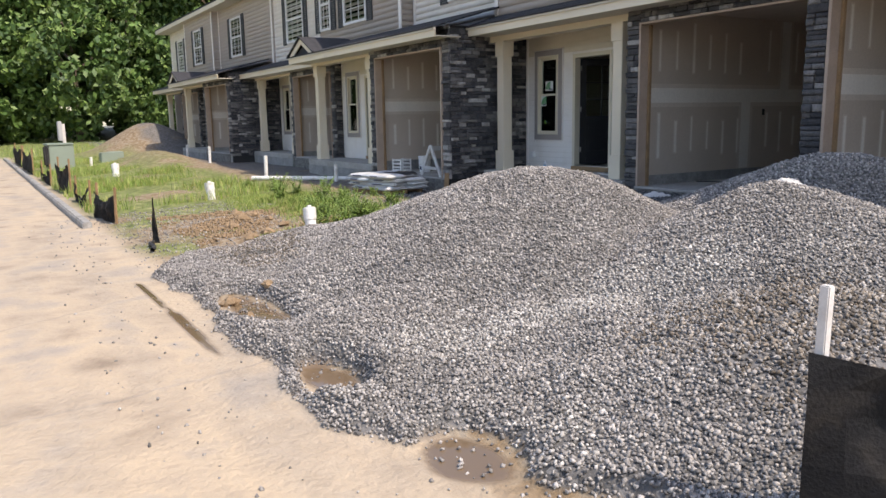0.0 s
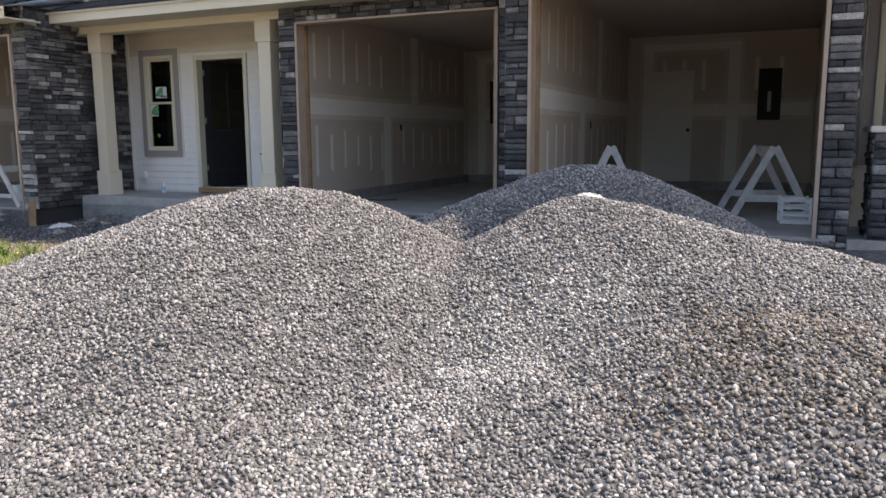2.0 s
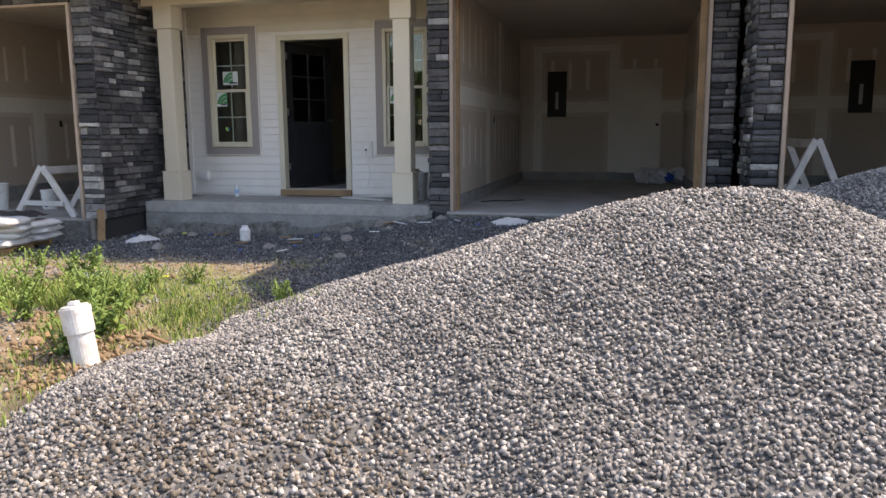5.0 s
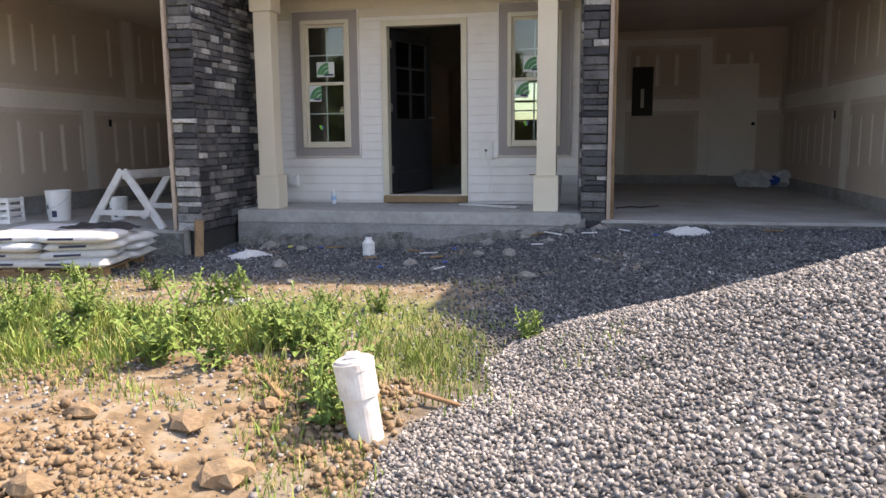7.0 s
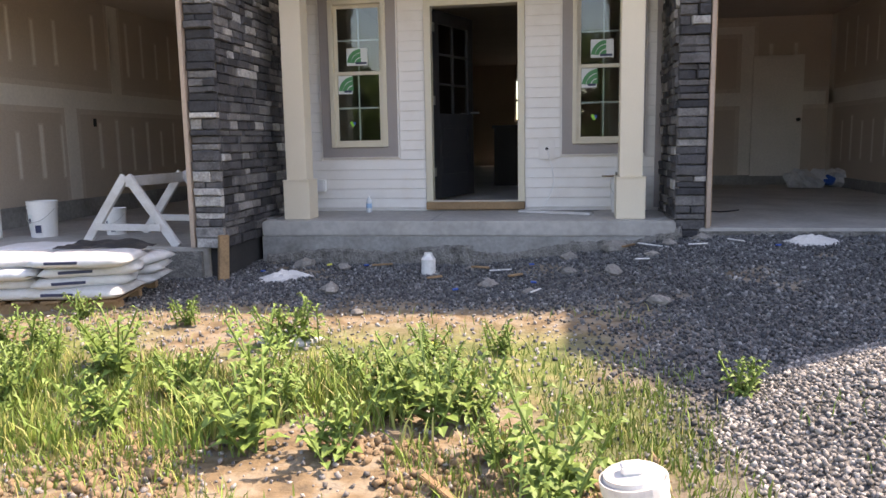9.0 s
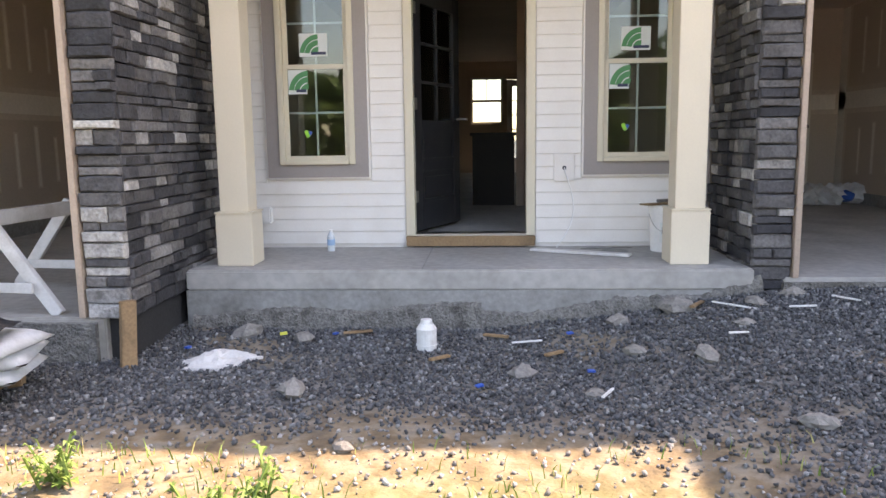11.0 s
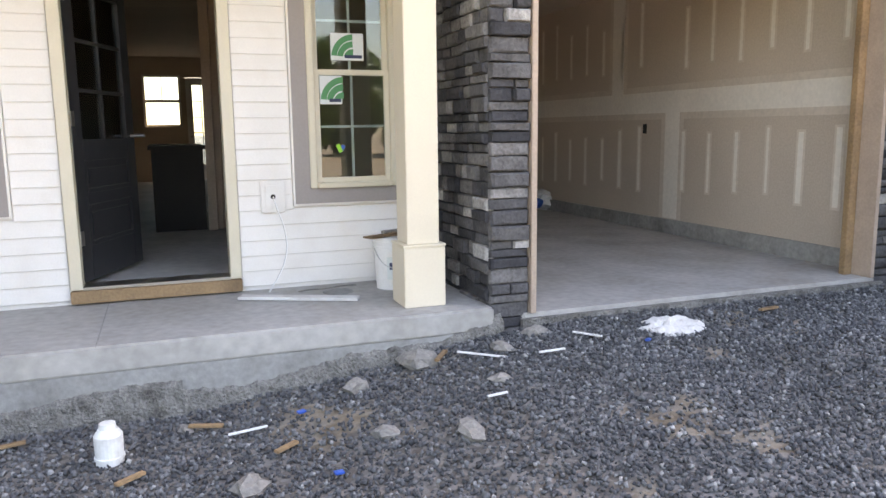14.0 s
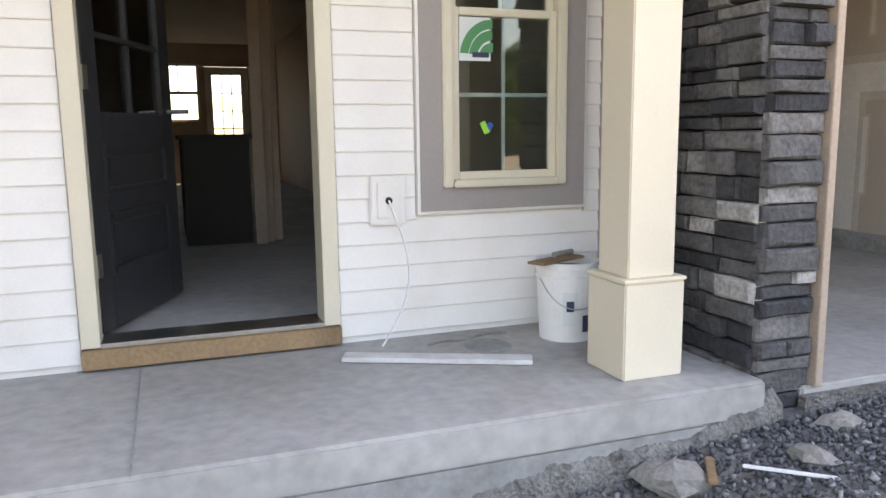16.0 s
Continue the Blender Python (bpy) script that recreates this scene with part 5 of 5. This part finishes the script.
def silt_fence(x, y, rz, length, h, sag, seed, label="sagging black silt fence fabric on timber stakes"):
    top = empty("silt_fence", x, y, z_at(x, y), rz, label=label, category="fence", group="silt fences")
    bm = bmesh.new()
    nx, nz = 16, 7
    rows = [[bm.verts.new((length * i / nx - 0.035, 0.05 * noise.noise(Vector((i * 0.4, j * 0.3, seed))) * (1 + j * 0.2), (h - sag * math.sin(math.pi * i / nx)) * j / nz - 0.12)) for i in range(nx + 1)] for j in range(nz + 1)]
    for a, b in zip(rows, rows[1:]):
        for i in range(nx):
            bm.faces.new((a[i], a[i + 1], b[i + 1], b[i]))
    bmesh.ops.solidify(bm, geom=bm.faces[:], thickness=0.006)
    part("fabric", bm, "black", top)
    for k in (0, 1):
        part("stake", beam((k * length, 0.03, -0.2), (k * length + 0.02, 0.05, h + (0.12 if seed == 1 else 0.02)), 0.04, 0.035), "whitewood" if seed == 1 else "wood", top)


silt_fence(9.67, -7.9, 42, 2.2, 0.34 - z_at(9.67, -7.9), 0.12, 1)
silt_fence(-3.9, -8.55, 4, 1.4, 0.62, 0.15, 2)
silt_fence(-7.6, -8.5, 2, 1.8, 0.55, 0.3, 3)
silt_fence(-11.2, -8.5, 3, 1.7, 0.85, 0.2, 4)
silt_fence(-16.0, -8.55, 0, 3.0, 0.6, 0.3, 5)
silt_fence(-24.0, -8.6, 0, 5.0, 0.9, 0.2, 6)
silt_fence(-30.0, -8.6, 0, 5.0, 0.9, 0.2, 7)
flap = empty("fabric_scrap", 0.1, -8.30, z_at(0.1, -8.3), label="upright torn scrap of black silt fabric with a curled foot", category="fabric")
bm = bmesh.new()
rows = []
for j in range(10):
    w = 0.03 + 0.17 * (1 - j / 9) ** 1.6
    rows.append([bm.verts.new((-0.04 + w * (i / 4 - 0.3), -0.04 * math.sin(i * 1.2 + j * 0.4) * (1 - j / 12), 0.66 * j / 9 - 0.03)) for i in range(5)])
for a, b in zip(rows, rows[1:]):
    for i in range(4):
        bm.faces.new((a[i], a[i + 1], b[i + 1], b[i]))
bmesh.ops.solidify(bm, geom=bm.faces[:], thickness=0.008)
part("upright", bm, "black", flap)
tube("trail", [(0.05, -0.05, 0.02), (0.25, -0.15, 0.03), (0.5, -0.1, 0.02), (0.75, -0.2, 0.02)], 0.03, "black", flap)

ub = empty("utility_box", -20.0, -7.6, z_at(-20, -7.6), 5, label="grey-green utility transformer box with a sloped lid", category="utility box")
part("cabinet", box(-0.42, 0.42, -0.42, 0.42, 0, 0.95, 0.03), "utility", ub)
part("lid", box(-0.45, 0.45, -0.46, 0.44, 0.95, 1.02, 0.02), "utility", ub)
part("bag_cover", box(0.1, 0.5, -0.56, -0.42, 0.2, 0.95, 0.05), "black", ub)
mp = empty("meter_post", -22.0, -7.2, z_at(-22, -7.2), label="grey meter box on a timber post", category="meter")
part("post", box(-0.06, 0.06, -0.06, 0.06, -0.2, 1.7), "whitewood", mp)
part("meter", box(-0.25, 0.25, -0.2, -0.06, 1.05, 1.8, 0.02), "stainless_grey", mp)
for x, y in ((-22.5, -5.6), (-23.4, -5.2)):
    b2 = empty("valve_box", x, y, z_at(x, y), label="pale green utility pedestal in the soil", category="utility box", group="pedestals")
    part("cover", box(-0.35, 0.35, -0.3, 0.3, -0.1, 0.45, 0.03), "utility", b2)


# ---- rubble and litter ----
def rock(name, x, y, s, mat, seed, label, category, flat=0.55, group="", rz=0):
    bm = bmesh.new()
    bmesh.ops.create_icosphere(bm, subdivisions=2, radius=0.75)
    for v in bm.verts:
        v.co = Vector((round(v.co.x * 2.2) / 2.2 * 0.55 + v.co.x * 0.45, round(v.co.y * 2.2) / 2.2 * 0.55 + v.co.y * 0.45, round(v.co.z * 2.2) / 2.2 * 0.55 + v.co.z * 0.45))
        v.co *= 1 + 0.4 * noise.noise(v.co * 1.3 + Vector((seed * 3.1, 0, 0))) + 0.12 * noise.noise(v.co * 3 + Vector((seed, 5, 0)))
        v.co = Vector((v.co.x * s, v.co.y * s * 0.75, v.co.z * s * flat))
    ob = part(name, bm, mat)
    ob.matrix_basis = pose(x, y, z_at(x, y) + s * flat * 0.35, random.uniform(-8, 8), random.uniform(-8, 8), rz)
    return tagged(ob, label, category, group)


for x, y, s in ((1.42, -1.36, 0.16), (1.02, -1.45, 0.12), (0.35, -2.25, 0.13), (1.35, -2.35, 0.12), (-0.9, -2.6, 0.13), (1.0, -2.1, 0.09), (1.9, -1.5, 0.1), (-1.1, -1.55, 0.12), (-1.5, -1.45, 0.14), (0.1, -1.45, 0.07), (1.7, -1.9, 0.08), (2.2, -1.35, 0.1), (0.7, -2.7, 0.08), (-0.5, -3.3, 0.07), (1.6, -3.2, 0.1)):
    rock("rubble", x, y, s, "rock", x * 7 + y, "broken lump of pale concrete in the gravel", "rubble", group="rubble lumps", rz=random.uniform(0, 180))
for x, y, s in ((4.3, -8.12, 0.10), (0.62, -6.2, 0.09), (0.35, -6.5, 0.13), (-0.4, -6.9, 0.16), (-0.9, -6.6, 0.12), (0.75, -6.9, 0.14), (0.95, -7.2, 0.16), (-1.4, -6.7, 0.15), (0.1, -7.2, 0.12), (-0.15, -6.55, 0.1), (4.35, -8.5, 0.13), (4.9, -8.5, 0.08), (0.2, -4.0, 0.06)):
    rock("clay_clod", x, y, s, "clod", x * 5 + y, "crumbly tan clay clod on the soil", "clod", 0.6, "clay clods", random.uniform(0, 180))


def powder(x, y, r, seed):
    bm = bmesh.new()
    bmesh.ops.create_grid(bm, x_segments=26, y_segments=26, size=1)
    for v in bm.verts:
        d = v.co.xy.length
        edge = 0.75 + 0.3 * noise.noise(Vector((v.co.x * 2.2, v.co.y * 2.2, seed)))
        k = max(0.0, 1 - d / edge)
        v.co = Vector((v.co.x * r, v.co.y * r * 0.7, 0.10 * r / 0.3 * k ** 0.7 * (0.6 + 0.6 * noise.noise(Vector((v.co.x * 5, v.co.y * 5, seed)))) - (0.08 if k == 0 else 0.0)))
        v.co.z += z_at(x + v.co.x, y + v.co.y) - z_at(x, y)
    ob = part("spilled_powder", bm, "chalk")
    ob.matrix_basis = pose(x, y, z_at(x, y) + 0.008)
    tagged(ob, "heap of spilled white plaster powder on gravel", "powder", "powder heaps")


powder(3.1, -1.55, 0.30, 1)
powder(-1.5, -2.05, 0.3, 2)
powder(-0.75, -4.0, 0.28, 3)
powder(7.25, -4.45, 0.2, 4)


def litter(kind, x, y, l, w, h, mat, rz, label, category, group):
    ob = part(kind, box(-l / 2, l / 2, -w / 2, w / 2, 0, h, min(h, w) * 0.2), mat)
    ob.matrix_basis = pose(x, y, z_at(x, y) + 0.028, random.uniform(-5, 5), random.uniform(-4, 4), rz)
    tagged(ob, label, category, group)


for x, y, l, rz in ((1.75, -1.55, 0.3, -35), (2.1, -1.75, 0.16, -8), (0.40, -1.65, 0.2, 5), (0.75, -2.75, 0.14, 60), (2.45, -1.55, 0.2, -60), (1.6, -2.1, 0.12, 10), (5.2, -1.45, 0.16, 10)):
    litter("trim_strip", x, y, l, 0.016, 0.01, "white", rz, "thin white strip of scrap trim on gravel", "scrap", "trim scraps")
for x, y, rz in ((0.68, -1.62, 20), (-0.9, -1.45, 70), (0.72, -2.35, 10), (2.75, -1.75, 40), (0.1, -2.5, 30), (-1.8, -1.8, 80)):
    litter("blue_scrap", x, y, 0.045, 0.03, 0.012, "blue", rz, "small blue plastic scrap in the gravel", "scrap", "blue scraps")
for x, y, l, rz in ((-0.75, -1.42, 0.2, 10), (0.2, -1.5, 0.18, -20), (1.55, -1.4, 0.2, 55), (-0.15, -2.0, 0.15, 40), (0.55, -1.95, 0.14, 35), (3.9, -1.5, 0.2, 15), (1.45, -6.0, 0.4, -30), (0.55, -6.0, 0.35, -50)):
    litter("wood_scrap", x, y, l, 0.032, 0.016, "wood", rz, "short raw wood offcut on the gravel", "scrap", "wood offcuts")
for x, y in ((-1.25, -1.5), (0.2, -4.1)):
    litter("yellow_scrap", x, y, 0.05, 0.04, 0.015, "yellow", 20, "small yellow scrap on the soil", "scrap", "yellow scraps")


# ---- plants ----
def weed(seed, height):
    r = random.Random(seed)
    top = empty("weed", 0, 0, 0, label="leafy green weed growing in clay", category="weed", group="weeds")
    stems, leaves = bmesh.new(), bmesh.new()
    for s in range(7):
        a = r.uniform(0, 6.28)
        lean = r.uniform(0.15, 0.75)
        h = height * r.uniform(0.6, 1.0)
        base = Vector((r.uniform(-0.07, 0.07), r.uniform(-0.07, 0.07), -0.02))
        tip = base + Vector((math.cos(a) * lean * h, math.sin(a) * lean * h, h))
        beam(base, tip, 0.008, 0.008, stems, 0)
        for k in range(14):
            t = 0.15 + 0.85 * k / 13
            p = base.lerp(tip, t)
            b = r.uniform(0, 6.28)
            ln = (0.055 + 0.075 * (1 - t)) * r.uniform(0.8, 1.3) * height / 0.4
            d = Vector((math.cos(b), math.sin(b), r.uniform(0.1, 0.7))).normalized()
            side = d.cross(Vector((0, 0, 1))).normalized() * ln * 0.27
            mid = p + d * ln * 0.5 + Vector((0, 0, 0.01))
            end = p + d * ln - Vector((0, 0, ln * 0.25))
            v = [leaves.verts.new(q) for q in (p, mid + side, end, mid - side, mid - Vector((0, 0, 0.008)))]
            for f in ((0, 1, 4), (1, 2, 4), (2, 3, 4), (3, 0, 4)):
                leaves.faces.new([v[i] for i in f])
    tagged(part("stem", stems, "weed", top), kind="stuff")
    tagged(part("leaves", leaves, "weed", top), kind="stuff")
    return top


models = [weed(3, 0.42), weed(8, 0.30), weed(15, 0.22)]
spots = [(0.42, -5.35, 0), (0.2, -5.2, 0), (0.7, -5.6, 0), (0.55, -5.15, 1), (0.85, -6.1, 1), (-0.55, -5.0, 0), (-0.75, -4.2, 1), (-0.6, -4.05, 1), (0.35, -4.6, 2), (0.05, -4.9, 1), (-2.3, -4.3, 1), (-2.6, -4.2, 2), (-2.0, -4.5, 2), (-1.4, -4.8, 0), (-1.1, -5.4, 1), (-2.9, -4.6, 0), (-3.3, -4.3, 0),
         (-1.7, -5.3, 1), (0.2, -4.25, 2), (0.6, -4.2, 2), (1.75, -4.85, 2), (0.9, -5.9, 0), (0.05, -5.7, 1), (-0.3, -5.6, 0), (-3.9, -4.6, 0), (-4.6, -4.8, 0), (-5.4, -4.6, 0), (-3.5, -5.2, 0), (-6.2, -5.0, 1), (-2.4, -3.6, 2), (-1.6, -3.65, 2), (0.95, -6.3, 1)]
spots += [(-0.35, -5.25, 1), (-0.9, -5.05, 1), (-0.15, -4.75, 2), (-1.6, -4.55, 1), (0.25, -5.0, 1), (-0.6, -5.45, 2), (-1.9, -5.0, 1)]
for k, (x, y, q) in enumerate(spots):
    m = pose(x, y, z_at(x, y), 0, 0, k * 67 % 360)
    if k < 3:
        models[k].matrix_basis = m
    else:
        copy_thing(models[q], m).scale = (1.0, 1.0, 1.0)


def grass_blades(name, n, x0, x1, y0, y1, h0, h1, density, label):
    x, y = rng.uniform(x0, x1, n * 2), rng.uniform(y0, y1, n * 2)
    keep = rng.uniform(0, 1, n * 2) < density(x, y)
    x, y = x[keep][:n], y[keep][:n]
    n = len(x)
    z = ground_height(x, y) - 0.01
    a, h, w = rng.uniform(0, 6.28, n), rng.uniform(h0, h1, n), rng.uniform(0.003, 0.007, n) * (h1 / 0.2) ** 0.5
    lean = rng.uniform(0.1, 0.7, n) * h
    ca, sa = np.cos(a), np.sin(a)
    b = rng.uniform(0, 6.28, n)
    px, py = np.cos(b) * w, np.sin(b) * w
    v = np.empty((n, 5, 3))
    v[:, 0] = np.stack([x - px, y - py, z], -1)
    v[:, 1] = np.stack([x + px, y + py, z], -1)
    v[:, 2] = np.stack([x + px * 0.7 + ca * lean * 0.35, y + py * 0.7 + sa * lean * 0.35, z + h * 0.6], -1)
    v[:, 3] = np.stack([x - px * 0.7 + ca * lean * 0.35, y - py * 0.7 + sa * lean * 0.35, z + h * 0.6], -1)
    v[:, 4] = np.stack([x + ca * lean, y + sa * lean, z + h * 0.95], -1)
    i = np.arange(n)[:, None] * 5
    tri = np.concatenate([i + [0, 1, 2], i + [0, 2, 3], i + [3, 2, 4]], 0)
    return tagged(new(name, from_arrays(name, v.reshape(-1, 3), tri, "grass")), label, "grass", kind="stuff")


def near_density(x, y):
    g = smooth(-0.3, 0.6, wave(x, y, 2.2, 8.0) + 0.5 * wave(x, y, 5.2, 3.0) + smooth(0.6, -1.6, x) * 0.45) * (0.08 + 0.92 * smooth(-4.1, -4.9, y)) * smooth(-6.5, -5.6, y + 0.3 * wave(x, y, 2.1, 1.0))
    return g * (1 - gravel_cover(x, y))


grass_blades("grass", 52000, -4.5, 2.2, -7.2, -3.3, 0.02, 0.11, near_density, "patchy green and straw grass over clay")
grass_blades("grass", 30000, -32, -4.5, -8.6, -3.2, 0.05, 0.3, lambda x, y: smooth(0.0, 0.5, wave(x, y, 0.9, 8.0) + 0.15) * smooth(-4.2, -5.0, y + 0.3 * wave(x, y, 1.3, 2.0)), "patchy green grass along the lots")
grass_blades("grass", 5000, -3.6, 0.55, -5.7, -4.6, 0.08, 0.2, lambda x, y: smooth(0.15, 0.6, wave(x, y, 3.1, 8.6) + smooth(0.4, -1.2, x) * 0.35) * (1 - gravel_cover(x, y)), "taller green grass tufts among the weeds")
grass_blades("grass", 4000, 0.3, 2.4, -7.5, -4.3, 0.03, 0.10, lambda x, y: smooth(0.1, 0.6, wave(x, y, 2.6, 2.0)) * (1 - 0.8 * gravel_cover(x, y)), "thin grass at the gravel's edge")
grass_blades("grass", 22000, -75, -34, -25, 14, 0.2, 0.6, lambda x, y: np.full_like(x, 0.9), "tall meadow grass before the woods")


def tree(seed, height, radius, low):
    r = np.random.default_rng(seed)
    top = empty("tree", 0, 0, 0, label="broad leafy green tree at the wood's edge", category="tree", group="woodland trees")
    bm = bmesh.new()
    cylinder(0.28, 0.12, -0.3, height * 0.6, 10, None, bm)
    for k in range(7):
        a, z = k * 0.9 * 2.4, height * (0.25 + 0.07 * k)
        beam((0, 0, z), (math.cos(a) * radius * 0.6, math.sin(a) * radius * 0.6, z + height * 0.18), 0.1, 0.1, bm, 0)
    part("trunk", bm, "bark", top)
    clumps = []
    for k in range(70):
        d = r.normal(size=3)
        d /= np.linalg.norm(d)
        c = d * r.uniform(0.5, 1.0) ** 0.5 * (radius, radius, (height - low) * 0.5) + (0, 0, low + (height - low) * 0.5)
        clumps.append((c, r.uniform(0.5, 1.1) * radius * 0.34))
    pts, n_leaf = [], 120
    for c, s in clumps:
        d = r.normal(size=(n_leaf, 3))
        d /= np.linalg.norm(d, axis=1)[:, None]
        pts.append(c + d * s * r.uniform(0.55, 1.05, (n_leaf, 1)) * (1, 1, 0.75))
    p = np.concatenate(pts)
    n = len(p)
    u = r.normal(size=(n, 3))
    u /= np.linalg.norm(u, axis=1)[:, None]
    w = np.cross(u, r.normal(size=(n, 3)))
    w /= np.linalg.norm(w, axis=1)[:, None]
    s = r.uniform(0.12, 0.3, (n, 1))
    v = np.stack([p - u * s, p + w * s * 0.6, p + u * s, p - w * s * 0.6], 1).reshape(-1, 3)
    ob = new("crown", from_arrays("crown", v, np.arange(n * 4).reshape(-1, 4), "foliage"))
    ob.parent = top
    return top


kinds = [tree(1, 15, 4.2, 1.5), tree(2, 18, 4.8, 3.0), tree(3, 8, 3.2, 0.2), tree(4, 5, 2.8, 0.0)]
k = 0
for row, (x, step, scale) in enumerate(((-55, 4.2, 0), (-61, 4.2, 1), (-66, 4.2, 2), (-71, 3.6, 2), (-76, 3.4, 2))):
    y = -26.0
    while y < 34:
        kind = (3 if k % 2 else 2) if row == 0 else (k % 2 if row == 1 else 1)
        m = pose(x + math.sin(k * 2.3) * 1.6, y + math.cos(k * 1.7), -0.5, 0, 0, k * 53)
        s = 0.9 + 0.3 * abs(math.sin(k * 1.3))
        if k < 4:
            kinds[k].matrix_basis = m
            kinds[k].scale = (s, s, s)
        else:
            copy_thing(kinds[kind], m).scale = (s, s, s * 1.1)
        y += step * (0.7 + 0.4 * abs(math.sin(k * 0.9)))
        k += 1


# Unseen low trees across the road, added for the panes to reflect.
for k in range(17):
    copy_thing(kinds[2 + k % 2], pose(-34 + k * 4.6, -46 - 3 * math.sin(k * 2.1), -0.6, 0, 0, k * 71))


# ---- gravel ----
def chip():
    """Eight corners and twelve triangles of an angular stone."""
    v = np.array([(x, y, z) for x in (-1, 1) for y in (-1, 1) for z in (-1, 1)]) * 0.72
    quads = ((0, 1, 3, 2), (4, 6, 7, 5), (0, 4, 5, 1), (2, 3, 7, 6), (0, 2, 6, 4), (1, 5, 7, 3))
    return v, np.array([t for a, b, c, d in quads for t in ((a, b, c), (a, c, d))])


def scatter_stones(name, x0, x1, y0, y1, pitch, size0, size1, chance, label, mat="gravel"):
    gx, gy = np.meshgrid(np.arange(x0, x1, pitch), np.arange(y0, y1, pitch))
    x = (gx + rng.uniform(-0.5, 0.5, gx.shape) * pitch).ravel()
    y = (gy + rng.uniform(-0.5, 0.5, gy.shape) * pitch).ravel()
    keep = rng.uniform(0, 1, len(x)) < chance(x, y)
    x, y = x[keep], y[keep]
    n = len(x)
    size = rng.uniform(size0, size1, n)
    z = ground_height(x, y) + size * rng.uniform(-0.1, 1.1, n)
    base, faces = chip()
    v = base[None] * (1 + rng.uniform(-0.45, 0.4, (n, len(base), 3)))
    v = v * (rng.uniform(0.6, 1.4, (n, 1, 3)) * size[:, None, None] * (1, 1, 0.75))
    q = rng.normal(size=(n, 4))
    q /= np.linalg.norm(q, axis=1)[:, None]
    a, b, c, d = q.T
    rot = np.stack([1 - 2 * (c * c + d * d), 2 * (b * c - a * d), 2 * (b * d + a * c), 2 * (b * c + a * d), 1 - 2 * (b * b + d * d), 2 * (c * d - a * b), 2 * (b * d - a * c), 2 * (c * d + a * b), 1 - 2 * (b * b + c * c)], -1).reshape(n, 3, 3)
    v = np.einsum("nij,nkj->nki", rot, v) + np.stack([x, y, z], -1)[:, None, :]
    f = faces[None] + (np.arange(n) * len(base))[:, None, None]
    ob = new(name, from_arrays(name, v.reshape(-1, 3), f.reshape(-1, 3), mat))
    return tagged(ob, label, "gravel", kind="stuff")


def heap_only(x, y):
    return np.where(heap_height(x, y) - base_height(x, y) > 0.004, 1.0, 0.0)


def brown_share(x, y):
    d = ((x - 8.85) / 1.0) ** 2 + ((y + 6.5) / 1.0) ** 2 + 0.5 * wave(x, y, 2.6, 4.0)
    e = ((x - 2.6) / 1.3) ** 2 + ((y + 7.7) / 0.5) ** 2 + 0.5 * wave(x, y, 3.1, 1.0)
    return np.maximum(0.6 * smooth(1.3, 0.3, d), 0.5 * smooth(1.2, 0.3, e))


def dusty_share(x, y):
    """Pale fines down the valley between the heaps, and in patches."""
    axis = 7.25 + 0.18 * (y + 6.5) + 0.2 * wave(x, y, 1.9, 6.0)
    strip = np.exp(-((x - axis) / 0.38) ** 2) * smooth(-8.6, -7.6, y) * smooth(-5.2, -6.0, y)
    return np.clip(0.75 * strip + 0.35 * smooth(0.35, 0.8, wave(x, y, 1.7, 9.0)), 0, 0.85)


def shaded_drive(x, y):
    """Where the shade-darkened drive stone replaces the pale stone behind the heaps."""
    return smooth(-3.7, -3.2, y + 0.2 * wave(x, y, 3.0, 2.0)) * smooth(5.6, 5.0, x)


def shares(which):
    def chance(x, y):
        b, d = brown_share(x, y), dusty_share(x, y)
        return heap_only(x, y) * (1 - shaded_drive(x, y)) * {"brown": b, "dusty": (1 - b) * d, "plain": (1 - b) * (1 - d)}[which]
    return chance


scatter_stones("gravel_heap", 0.8, 10.4, -9.3, -2.2, 0.0198, 0.0066, 0.0138, shares("plain"), "loose heaps of pale grey crushed stone")
scatter_stones("gravel_fines", 0.8, 10.4, -9.3, -2.2, 0.0200, 0.0055, 0.0130, shares("dusty"), "dusty pale crushed stone in the heaps' valleys", "dusty_gravel")
scatter_stones("gravel_stained", 0.8, 10.4, -9.3, -2.2, 0.0212, 0.0060, 0.0150, shares("brown"), "clay-stained brown crushed stone on the heap", "brown_gravel")
# Drive stone carries the shade before the porch in its colour.
scatter_stones("gravel_drive", -3.0, 6.0, -5.6, -1.2, 0.0225, 0.006, 0.0145, lambda x, y: gravel_cover(x, y) * 0.92 * (1 - heap_only(x, y) * (1 - shaded_drive(x, y))), "thin layer of crushed stone by the porch, darkened for shade", "shaded_gravel")
scatter_stones("loose_pebbles", -4.0, 9.5, -9.8, -2.6, 0.04, 0.004, 0.014, lambda x, y: 0.4 * (1 - gravel_cover(x, y)) * (0.06 + 0.94 * smooth(-8.9, -8.2, y)), "scattered pebbles on clay and road dust")
scatter_stones("clay_crumbs", -2.6, 1.3, -7.9, -5.5, 0.030, 0.005, 0.024, lambda x, y: 0.8 * smooth(-0.3, 0.4, wave(x, y, 2.4, 5.0)) * (1 - gravel_cover(x, y)), "crumbled tan clay lumps", "clod")
